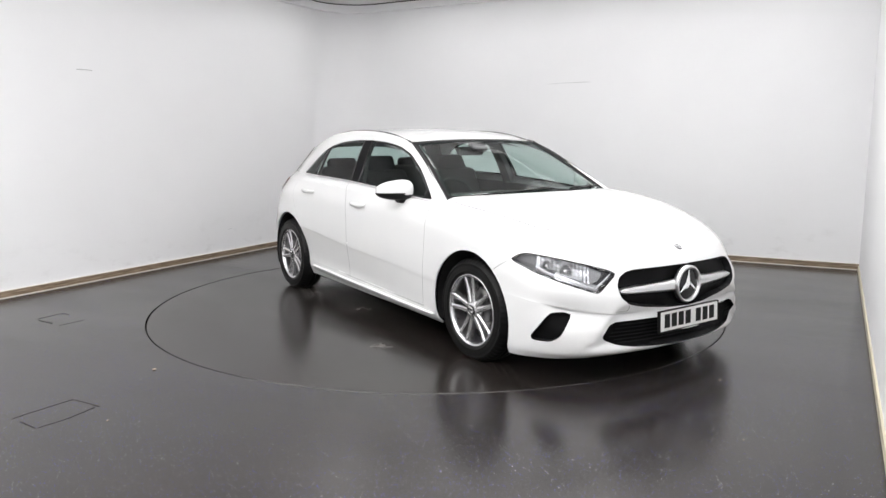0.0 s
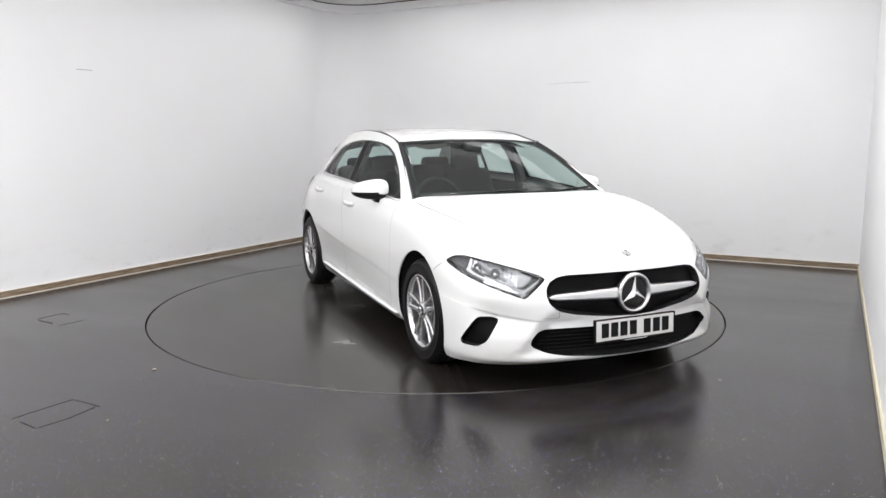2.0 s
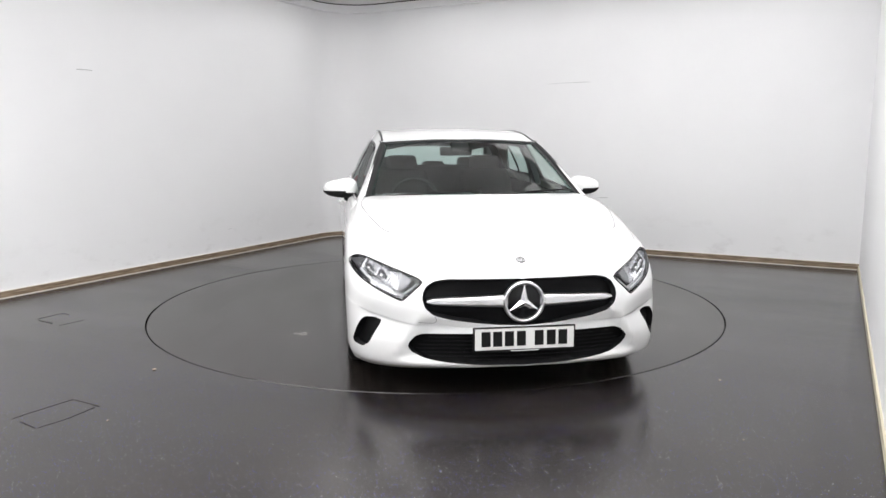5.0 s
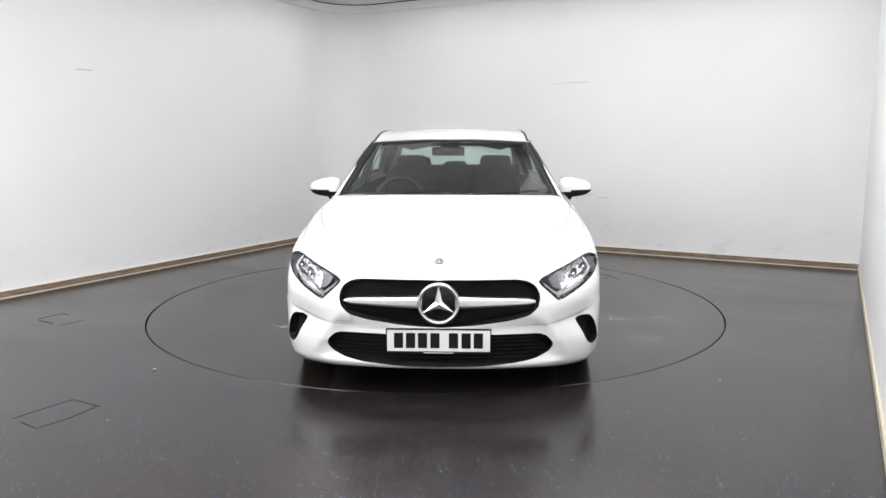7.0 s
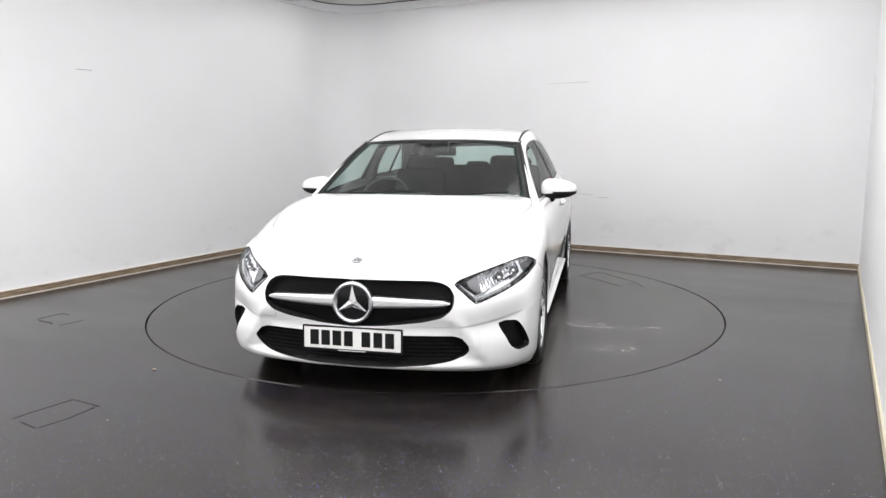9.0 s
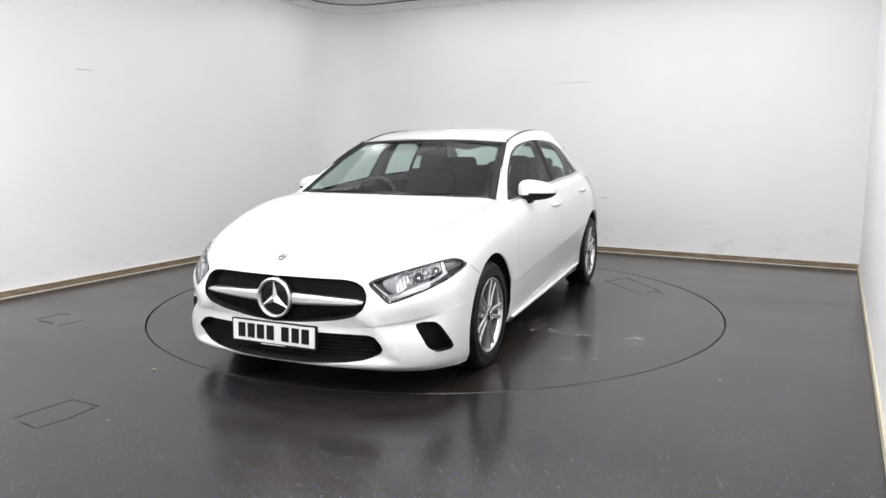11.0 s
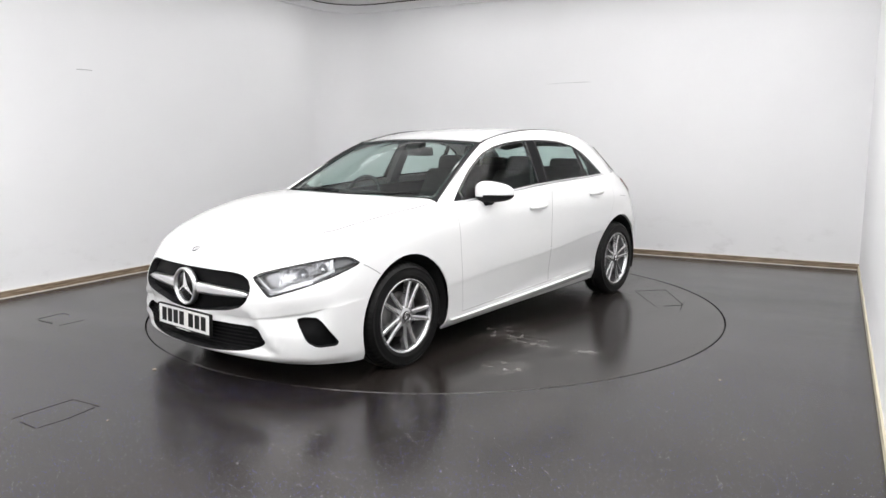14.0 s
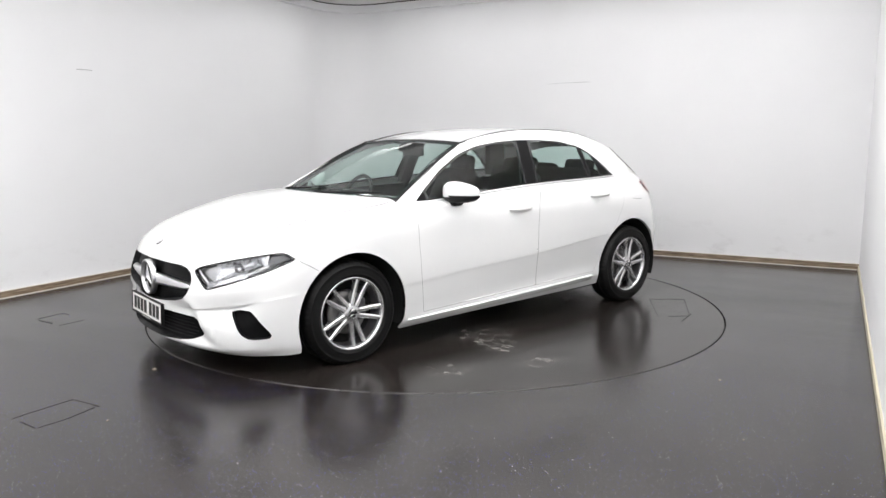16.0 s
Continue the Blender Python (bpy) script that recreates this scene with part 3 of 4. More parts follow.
def edge_wall(bm, depth, where=lambda c: True):
    """Gives a sheet a turned-in edge of that depth along its border, so that it shows thickness."""
    bm.normal_update()
    border = [e for e in bm.edges if e.is_boundary and where((e.verts[0].co + e.verts[1].co) / 2)]
    normals = {v: v.normal.copy() for e in border for v in e.verts}
    res = bmesh.ops.extrude_edge_only(bm, edges=border)
    new_verts = [g for g in res["geom"] if isinstance(g, bmesh.types.BMVert)]
    old = {tuple(round(c, 6) for c in q.co): n for q, n in normals.items()}
    for v in new_verts:
        n = old.get(tuple(round(c, 6) for c in v.co))
        if n is not None:
            v.co -= n * depth
    return bm


def recess_wall(bm, depth):
    """Only the walls that lead from the border of an opening down to its ground."""
    old = list(bm.faces)
    edge_wall(bm, depth)
    bmesh.ops.delete(bm, geom=old, context="FACES")
    return bm


def smooth_field(*sheets):
    """The shading normals of the uncut surfaces, to be asked for at any point of either half."""
    fields = []
    for bm in sheets:
        bm.normal_update()
        bm.faces.ensure_lookup_table()
        faces = [[(v.co.copy(), v.normal.copy()) for v in f.verts] for f in bm.faces]
        fields.append((BVHTree.FromBMesh(bm), faces))

    def ask(co, own):
        s = 1 if co.y >= 0 else -1
        q = Vector((co.x, abs(co.y), co.z))
        o = Vector((own.x, own.y * s, own.z))
        best, pick = 0.004, None
        for tree, faces in fields:
            loc, _, i, d = tree.find_nearest(q)
            if loc is None or d > best:
                continue
            n = Vector()
            for p, w in faces[i]:
                n += w / ((p - q).length + 1e-4)
            n.normalize()
            if n.dot(o) > .6:
                best, pick = d, n
        n = pick if pick is not None else o
        if abs(co.y) < 1e-3 and pick is not None:
            n = Vector((n.x, 0, n.z)).normalized()
        return Vector((n.x, n.y * s, n.z))

    return ask


def reshade(ob, ask):
    me = ob.data
    me.normals_split_custom_set_from_vertices([ask(v.co, v.normal) for v in me.vertices])


def circle_poly(x, z, r, n=40):
    return [(x + r * math.cos(2 * math.pi * k / n), z + r * math.sin(2 * math.pi * k / n)) for k in range(n)]


X, Y, Z = (1, 0, 0), (0, 1, 0), (0, 0, 1)
DIAG = (-.6614, .75, 0)
LAMP = [(-1.048, .610), (-1.01, .634), (-.880, .663), (-.738, .688), (-.565, .711), (-.52, .704), (-.468, .673), (-.608, .612), (-.778, .556), (-.940, .511), (-.962, .517)]
FOG = [(-.814, .392), (-.768, .405), (-.688, .400), (-.588, .262), (-.602, .240), (-.698, .240), (-.753, .272)]
GRILLE = [(-.1, .633), (.39, .633), (.452, .622), (.494, .597), (.515, .560), (.518, .525), (.505, .485), (.46, .447), (.36, .421), (.21, .402), (-.1, .388)]
INTAKE = [(-.1, .349), (.51, .349), (.555, .335), (.588, .300), (.590, .272), (.57, .244), (.50, .216), (.40, .200), (.2, .186), (-.1, .180)]
DAYLIGHT = [(.825, .930), (.708, 1.016), (.525, 1.136), (.330, 1.233), (.145, 1.288), (-.045, 1.317), (-.238, 1.330), (-.481, 1.332), (-.733, 1.318), (-.93, 1.281), (-1.050, 1.230), (-1.158, 1.153), (-1.238, 1.083), (-1.290, 1.036)]


def rounded(poly, times=2):
    """Cuts the corners of a polygon, so that its outline is round."""
    for _ in range(times):
        out = []
        for p, q in zip(poly, poly[1:] + poly[:1]):
            out.append((p[0] * .85 + q[0] * .15, p[1] * .85 + q[1] * .15))
            out.append((p[0] * .15 + q[0] * .85, p[1] * .15 + q[1] * .85))
        poly = out
    return poly


def build_car():
    car = thing("hatchback_car", "white five-door hatchback with silver five-twin-spoke alloy wheels", "car")

    body = sheet(side_rows())
    belt = sheet(belt_rows())
    hood = sheet(hood_rows(), (1.5, 0, 0))
    green = sheet(green_rows(), (-.3, 0, 1.0))
    screen = sheet(coons(curve(LINE_SCREEN_FOOT, 24), curve(LINE_HEADER, 24), curve([(1.16, 0, .962), (.90, 0, 1.105), (.60, 0, 1.235), (.28, 0, 1.338)], 24), curve(LINE_SCREEN_SIDE, 24)), (0, 0, .8))
    roof = sheet(coons(curve(LINE_HEADER, 20), curve(LINE_ROOF_REAR, 20), curve(LINE_ROOF_MID, 50), curve(LINE_RAIL[4:], 50)), (-.5, 0, .8))
    tail = sheet(coons(curve(LINE_ROOF_REAR, 20), curve(LINE_BELT[6:][::-1], 20), curve(LINE_GLASS_MID, 20), curve(LINE_GLASS_EDGE, 20)), (-1.2, 0, .8))
    # front pillar between the side sheet and the windscreen
    outer, inner = curve(LINE_RAIL[1:5], 24), curve(LINE_SCREEN_SIDE, 24)
    pillar = sheet([[inner[i].lerp(outer[i], j / 4) + Vector((0, 0, .006 * math.sin(math.pi * j / 4))) for j in range(5)] for i in range(25)], (0, 0, .8))

    ask = smooth_field(body, belt, hood, green, pillar)
    # wheel arches
    for x, z, r in ((1.337, .288, .387), (-1.376, .306, .386)):
        lift(body, carve(body, circle_poly(x, z, r), X, Z, lambda c: c.y > .6)).free()
        low = [(x - r + .012, .33), (x - r + .03, .05), (x + r - .03, .05), (x + r - .012, .33)]
        lift(body, carve(body, low, X, Z, lambda c: c.y > .6)).free()

    # openings in the nose
    front = lambda c: c.x > 1.6
    grille_back = lift(body, carve(body, rounded(GRILLE), Y, Z, front))
    intake_back = lift(body, carve(body, rounded(INTAKE), Y, Z, front))
    lamp = lift(body, carve(body, rounded(LAMP, 1), DIAG, Z, lambda c: c.x > 1.3 and c.y > .3))
    fog = lift(body, carve(body, rounded(FOG), DIAG, Z, lambda c: c.x > 1.3 and c.y > .3))
    tail_lamp = lift(body, carve(body, [(-1.655, .978), (-1.69, .92), (-1.76, .865), (-2.2, .82), (-2.2, .962), (-1.80, .975)], X, Z, lambda c: c.y > .35 and c.x < -1.4))

    # doors
    side = lambda c: c.y > .5
    r_poly = [(-.345, 1.06), (-.300, .96), (-.264, .86), (-.248, .72), (-.250, .50), (-.262, .30), (-.266, .268), (-.92, .290), (-1.06, .50), (-1.17, .68), (-1.25, .82), (-1.285, .92), (-1.29, 1.06)]
    f_poly = [(.861, 1.05), (.861, .93), (.852, .70), (.835, .48), (.806, .230), (-.30, .266), (-.42, .30), (-.42, 1.05)]
    doors = {}
    for key, poly in (("rear", r_poly), ("front", f_poly)):
        low = lift(body, carve(body, poly, X, Z, side))
        high = lift(belt, carve(belt, poly, X, Z, side))
        d = joined(low, high)
        bmesh.ops.remove_doubles(d, verts=d.verts, dist=.0015)
        doors[key] = d
    bonnet_poly = [(2.115, -.1), (2.108, .2), (2.085, .36), (2.03, .50), (1.90, .622), (1.70, .70), (1.45, .762), (1.22, .79), (1.05, .79), (.90, .74), (.90, -.1)]
    bonnet = lift(hood, carve(hood, bonnet_poly, X, Y))

    # window band
    glass_all = lift(green, carve(green, rounded(DAYLIGHT, 1), X, Z))
    g = {}
    g["front"] = lift(glass_all, carve(glass_all, [(-.275, 1.4), (.72, 1.4), (.72, .9), (-.185, .9)], X, Z))
    g["rear"] = lift(glass_all, carve(glass_all, [(-.385, 1.4), (-.295, .9), (-.945, .9), (-.922, 1.4)], X, Z))
    g["quarter"] = lift(glass_all, carve(glass_all, [(-.945, 1.4), (-.972, .9), (-1.34, .9), (-1.34, 1.4)], X, Z))
    for k in g:
        doors[k + "_frame"] = rim_of(g[k], .017, 0.0)

    # painted shell
    shell = joined(body, belt, hood, green, pillar)
    bmesh.ops.remove_doubles(shell, verts=shell.verts, dist=2e-4)
    shell = both(shell)
    tree = BVHTree.FromBMesh(shell)
    for s in (1, -1):
        skin_line(car, tree, s, "bumper_seam", [(1.700, .661), (1.65, .634), (1.590, .597)])
    skin_line(car, tree, 1, "flap_seam", [(-1.40, .853), (-1.46, .847), (-1.54, .840)])
    line = []
    for _, y, z in curve([(0, -.540, .413), (0, -.500, .407), (0, -.462, .407), (0, -.448, .420), (0, -.456, .444)], 14):
        p = tree.ray_cast(Vector((3, y, z)), Vector((-1, 0, 0)))[0]
        if p is not None and p.x > 1.9:
            line.append(p)
    if len(line) > 2:
        bm = bmesh.new()
        tube(bm, line, .0014, 5)
        part("tow_cover_seam", bm, GAP, car)
    edge_wall(shell, .012, lambda c: c.x < 1.73 or c.z < .165)
    reshade(part("body_shell", shell, PAINT, car, "glossy white painted body shell"), ask)

    bonnet = both(bonnet)
    bmesh.ops.remove_doubles(bonnet, verts=bonnet.verts, dist=.0006)
    tree = BVHTree.FromBMesh(bonnet)
    seam = rim_of(bonnet, .0045, 0)
    reshade(part("bonnet", bonnet, PAINT, car, "white painted bonnet"), ask)
    for s in (1, -1):
        line = []
        for x, y, _ in curve([(1.78, .650, 0), (1.70, .690, 0), (1.45, .753, 0), (1.22, .781, 0), (1.05, .779, 0), (.96, .752, 0)], 30):
            p = tree.ray_cast(Vector((x, s * y, 2)), Vector((0, 0, -1)))[0]
            if p is not None:
                line.append(p)
        bm = bmesh.new()
        tube(bm, line, .0034, 6)
        part("bonnet_seam", bm, SEAM, car)
    part("bonnet_lip", seam, PAINT, car)

    part("roof", both(roof), PAINT, car, "white painted roof")
    roof_strips(car)

    screen = both(screen)
    ws_rim = rim_of(screen, .048, .001)
    part("windscreen", screen, GLASS, car, "tinted laminated windscreen")
    part("windscreen_border", ws_rim, TRIM, car, "black windscreen border")
    tail = both(tail)
    tail_rim = rim_of(tail, .035, 0)
    part("rear_window", tail, GLASS, car, "tinted rear window")
    part("tailgate_frame", tail_rim, PAINT, car)

    for s in (1, -1):
        def sided(bm):
            c = bm.copy()
            return c if s > 0 else flip_y(c)

        for key, frame_from in (("front", "front"), ("rear", "rear")):
            d = sided(doors[key])
            gap = rim_of(d, .0025, 0)
            ob = part("door", d, PAINT, car, "white painted %s door" % key)
            reshade(ob, ask)
            part("door_seam", gap, GAP if key == "front" else FAINT, ob)
            handle(ob, s, (-.065, .848) if key == "front" else (-.965, .898))
            part("window", sided(g[key]), DARKGLASS if key == "rear" else SIDEGLASS, ob, "tinted side window")
            part("window_seal", sided(doors[key + "_frame"]), BLACK, ob)
        part("quarter_window", sided(g["quarter"]), DARKGLASS, car, "dark quarter window")
        part("quarter_seal", sided(doors["quarter_frame"]), BLACK, car)
        for lo, hi in ((-.5, 0.0), (.5, 1.2), (-1.2, -.6)):
            pick = sided(glass_all)
            bmesh.ops.delete(pick, geom=[f for f in pick.faces if not lo < f.calc_center_median().x < hi], context="FACES")
            part("window_pillar", pick, MESHY, car, "black window pillar")
        sill(car, s)
        chrome_strip(car, s)
        headlight(car, sided(lamp), s)
        bezel = sided(fog)
        back = bezel.copy()
        part("side_intake", shift(back, -.035), MESHY, car, "black ribbed side air intake")
        ribs(car, s)
        part("intake_bezel", recess_wall(bezel, .036), TRIM, car)
        part("tail_lamp", shift(sided(tail_lamp), .010), RED, car, "red rear lamp")
        mirror(car, s)
    grille(car, both(grille_back))
    lower_intake(car, both(intake_back))
    for bm in (lamp, fog, tail_lamp, glass_all, *doors.values(), *g.values()):
        bm.free()
    number_plate(car)
    bonnet_badge(car)
    cabin(car)
    underside(car)
    wipers(car)
    for x, s, spin0 in ((1.350, 1, -23), (1.350, -1, 10), (-1.364, 1, -5), (-1.364, -1, 20)):
        wheel(car, x, s, spin0)
    return car


def skin_line(car, tree, s, name, pts):
    """A hairline joint laid on the skin of the body's side."""
    line = []
    for x, _, z in curve([(x, 0, z) for x, z in pts], 10):
        p = tree.ray_cast(Vector((x, s * 2, z)), Vector((0, -s, 0)))[0]
        if p is not None:
            line.append(p)
    if len(line) > 2:
        bm = bmesh.new()
        tube(bm, line, .0017, 5)
        part(name, bm, GAP, car)


def roof_strips(car):
    """Black strips from the foot of the windscreen over the front pillar and along the roof."""
    edge = curve(LINE_SCREEN_SIDE, 30)[:-1] + curve(LINE_RAIL[4:], 60)
    for s in (1, -1):
        bm = bmesh.new()
        rows = []
        for k, p in enumerate(edge):
            w = .011 if k > 30 else .011 + .009 * min(1, (30 - k) / 6)
            out = Vector((0, 1, -.25)) if k > 30 else Vector((.25, .9, .35))
            up = Vector((0, .25, 1)) if k > 30 else Vector((.5, .3, .8))
            c = p + (Vector((0, -.012, 0)) if k > 30 else Vector((0, .001, .003)))
            rows.append([c - out * w - up * .004, c - out * w + up * .004, c + up * .006, c + out * w + up * .002, c + out * w - up * .006])
        grid_faces(bm, rows)
        oriented(bm, (-.2, 0, .9))
        if s < 0:
            flip_y(bm)
        part("roof_strip", bm, TRIM, car, "black roof and pillar strip")
        bm = bmesh.new()
        rows = []
        for k, p in enumerate(curve(LINE_GLASS_EDGE, 16)):
            w = .020 * math.sin(math.pi * (.15 + .8 * k / 16))
            rows.append([p + Vector((.6 * w, .010, .3 * w)), p + Vector((0, .016, 0)), p + Vector((-w, .004, -.2 * w))])
        grid_faces(bm, rows)
        oriented(bm, (-1.4, 0, .9))
        if s < 0:
            flip_y(bm)
        part("tailgate_edge", bm, BLACK, car, "black side edge of the rear window")


def sill(car, s):
    bm = bmesh.new()
    low, top = curve(LINE_BOTTOM, 128)[57:80], curve(LINE_SILL, 128)[57:80]
    rows = []
    for p, q in zip(low, top):
        rows.append([(q.x, .855, q.z + .010), (q.x, .883, q.z + .009), (q.x, .8885, q.z + .006), (q.x, .888, q.z + .002), (q.x, .884, q.z - .002), (q.x, .874, q.z - .020), (q.x, .862, q.z - .032), (q.x, .83, q.z - .036)])
    grid_faces(bm, rows)
    oriented(bm, (0, 0, .3))
    if s < 0:
        flip_y(bm)
    part("side_sill", bm, PAINT, car, "white painted side sill")


def handle(door, s, at):
    x, z = at
    y = .893 if z < .87 else .880
    bm = bmesh.new()
    n = 12
    rows = []
    for i in range(n + 1):
        u = i / n
        bow = .030 * math.sin(math.pi * min(1, max(0, u))) ** 0.5
        h = .012 + .004 * math.sin(math.pi * u)
        c = Vector((x + .115 - .23 * u, y + bow - .004, z + .006 * u))
        rows.append([c + Vector((0, .009 * math.cos(a), h * math.sin(a))) for a in [2 * math.pi * k / 10 for k in range(11)]])
    grid_faces(bm, rows)
    bmesh.ops.remove_doubles(bm, verts=bm.verts, dist=1e-5)
    bmesh.ops.recalc_face_normals(bm, faces=bm.faces)
    if s < 0:
        flip_y(bm)
    ob = part("handle", bm, PAINT, door, "white painted pull handle")
    bm = bmesh.new()
    bmesh.ops.create_uvsphere(bm, u_segments=20, v_segments=10, radius=1)
    for v in bm.verts:
        v.co = Vector((x + v.co.x * .085, y - .005 + v.co.y * .008, z - .012 + v.co.z * .024))
    if s < 0:
        flip_y(bm)
    part("handle_recess", bm, PAINT, door)


def chrome_strip(car, s):
    bm = bmesh.new()
    foot = [Vector(p) + Vector((0, .004, .004)) for p in curve([(.80, .807, .926), (.4, .815, .958), (0, .814, .987), (-.3, .81, 1.005), (-.65, .80, 1.017), (-.97, .785, 1.025), (-1.285, .757, 1.033)], 40)]
    rows = [[p + Vector((0, .006, -.007)), p + Vector((0, .007, .004)), p + Vector((0, -.004, .007))] for p in foot]
    grid_faces(bm, rows)
    oriented(bm, (0, 0, .9))
    if s < 0:
        flip_y(bm)
    part("chrome_strip", bm, SATIN, car, "chrome window sill strip")


def headlight(car, lens, s):
    d, e = Vector((.75, .6614, 0)), Vector((-.6614, .75, 0))
    probe = lens.copy()
    if s < 0:
        flip_y(probe)
    tree = BVHTree.FromBMesh(probe)
    probe.free()

    def at(u, z, depth):
        """A point under the lens."""
        o = e * u + d * 2.6 + Vector((0, 0, z))
        hit = tree.ray_cast(o, -d)[0]
        base = hit if hit is not None else tree.find_nearest(e * u + d * 1.9 + Vector((0, 0, z)))[0]
        return base - d * depth

    def put(name, bm, material, label="", smooth=True):
        if s < 0:
            flip_y(bm)
        return part(name, bm, material, ob, label, smooth)

    back = lens.copy()
    rim = rim_of(lens, .010, .001)
    ob = part("headlight", shift(lens, -.001), LENS, car, "clear headlight lens with chrome reflectors")
    part("headlight_rim", rim, BLACK, ob)
    part("headlight_housing", shift(back, -.040), LAMPGREY, ob, "dark headlight housing")

    # fluted silver reflector: upright facets round two bulbs
    rng = random.Random(7)
    bm = bmesh.new()
    rows = []
    for k in range(27):
        f = k / 26
        u = -.905 + .265 * f
        lo, hi = .556 + .094 * f, .646 + .047 * f
        dish = .030 - .020 * abs(2 * f - 1) ** 1.5
        rows.append([at(u, lo + (hi - lo) * q / 6, .012 + dish * math.sin(math.pi * (q + .4) / 6.8) + .006 * (k % 2) + rng.uniform(-.003, .003)) for q in range(7)])
    grid_faces(bm, rows)
    oriented(bm, (1.2, .3, .6))
    put("reflector_plate", bm, BRIGHT, "fluted silver reflector", False)
    for u, z, r in ((-.775, .622, .030), (-.672, .648, .025)):
        bm = bmesh.new()
        spin(bm, [(r, .004), (r * .9, .001), (r * .70, -.008), (r * .36, -.014), (.004, -.016)], 12, "Y")
        c = at(u, z, .020)
        for v in bm.verts:
            v.co = c - e * v.co.x + d * (v.co.y + rng.uniform(-.002, .002)) + Vector((0, 0, v.co.z * 1.15))
        put("reflector_bowl", bm, TURNREF, "small grey reflector bowl", False)
        bm = bmesh.new()
        bmesh.ops.create_uvsphere(bm, u_segments=12, v_segments=8, radius=r * .36)
        for v in bm.verts:
            v.co = at(u, z, .014) + v.co
        put("bulb", bm, CHROME)
    # clear strip down the inner end and out along the lower edge
    for pts, w in (([(-1.012, .606), (-.988, .582), (-.962, .558), (-.938, .541)], .017), ([(-.926, .539), (-.85, .558), (-.76, .584), (-.68, .612), (-.61, .642)], .007)):
        bm = bmesh.new()
        line = [tuple(p)[:2] for p in curve([(u, z, 0) for u, z in pts], 16)]
        grid_faces(bm, [[at(u - w * .5, z + w * .8, .014), at(u, z, .006), at(u + w * .5, z - w * .8, .014)] for u, z in line])
        oriented(bm, (1.2, .3, .6))
        put("light_strip", bm, GUIDE, "clear light guide strip")
    # dark wedge between the strip and the reflector
    bm = bmesh.new()
    grid_faces(bm, [[at(u, z0, .016), at(u, (z0 + z1) / 2, .010), at(u, z1, .018)] for u, z0, z1 in ((-.965, .596, .618), (-.945, .574, .626), (-.92, .562, .636), (-.900, .562, .642))])
    oriented(bm, (1.2, .3, .6))
    put("dark_wedge", bm, TURNREF, "dark grey wedge beside the reflector")
    # upright bright bar, then the grey outer cheek
    bm = bmesh.new()
    grid_faces(bm, [[at(u, z0, .008), at(u, (z0 + z1) / 2, .005), at(u, z1, .008)] for u, z0, z1 in ((-.638, .640, .692), (-.629, .643, .694), (-.620, .646, .696))])
    oriented(bm, (1.2, .3, .6))
    put("divider_bar", bm, GUIDE)
    bm = bmesh.new()
    grid_faces(bm, [[at(u, z0, .012), at(u, z1, .018)] for u, z0, z1 in ((-.612, .648, .696), (-.56, .662, .702), (-.50, .676, .686))])
    oriented(bm, (1.2, .3, .6))
    put("side_reflector", bm, LAMPGREY)
    # ridged grey shelf below the strip
    for k in range(3):
        bm = bmesh.new()
        o = .009 * k
        grid_faces(bm, [[at(u, z - o - .008, .012), at(u, z - o - .004, .006), at(u, z - o, .010)] for u, z in ((-.925 - o, .531), (-.85, .549), (-.78, .569), (-.72 + .05 * (1 - k), .588))])
        oriented(bm, (1.2, .3, .6))
        put("lower_shelf", bm, TURNREF if k != 1 else BRIGHT)


def ribs(car, s):
    bm = bmesh.new()
    d, e = Vector((.75, .6614, 0)), Vector((-.6614, .75, 0))
    for k in range(7):
        z = .258 + .018 * k
        u0 = -.755 - .0 + max(0, (.258 - z)) - (z - .258) * .45
        u1 = -.625 - (z - .258) * .62
        p, q = e * u0 + d * 1.945 + Vector((0, 0, z)), e * u1 + d * 1.940 + Vector((0, 0, z))
        tube(bm, [p, q], .003, 6)
    if s < 0:
        flip_y(bm)
    part("intake_ribs", bm, TRIM, car)


def mirror(car, s):
    bm = bmesh.new()
    bmesh.ops.create_uvsphere(bm, u_segments=32, v_segments=20, radius=1)
    for v in bm.verts:
        x, y, z = v.co
        k = lambda q, e: math.copysign(abs(q) ** e, q)
        xx, yy, zz = k(x, .75), k(y, .70), k(z, .75)
        px = .508 + .075 * xx - .035 * yy
        if xx < -.15:
            px = .508 - .075 * .15 * 1.0 - .035 * yy - .02 * (abs(xx) - .15)
        v.co = Vector((px, .912 + .122 * yy, .992 + (.066 - .017 * yy) * zz - .004 * yy))
    low = lift(bm, [f for f in bm.faces if f.calc_center_median().z < .972 + .05 * (f.calc_center_median().y - .915)])
    shift(low, .003)
    if s < 0:
        flip_y(bm)
        flip_y(low)
    cap = part("wing_mirror", bm, PAINT, car, "white door mirror with black base")
    part("mirror_base", low, TRIM, cap, "black lower mirror shell")
    bm = rbox(.465, .565, .79, .89, .884, .942, .018)
    for v in bm.verts:
        v.co.z += (v.co.y - .80) * .25
    if s < 0:
        flip_y(bm)
    part("mirror_foot", bm, TRIM, cap)
    bm = bmesh.new()
    bmesh.ops.create_circle(bm, cap_ends=True, segments=28, radius=1)
    for v in bm.verts:
        v.co = Vector((.481 - .035 * v.co.x, .915 + .085 * v.co.x, .987 + .046 * v.co.y))
    if s < 0:
        flip_y(bm)
    part("mirror_glass", bm, CHROME, cap, "mirror glass")


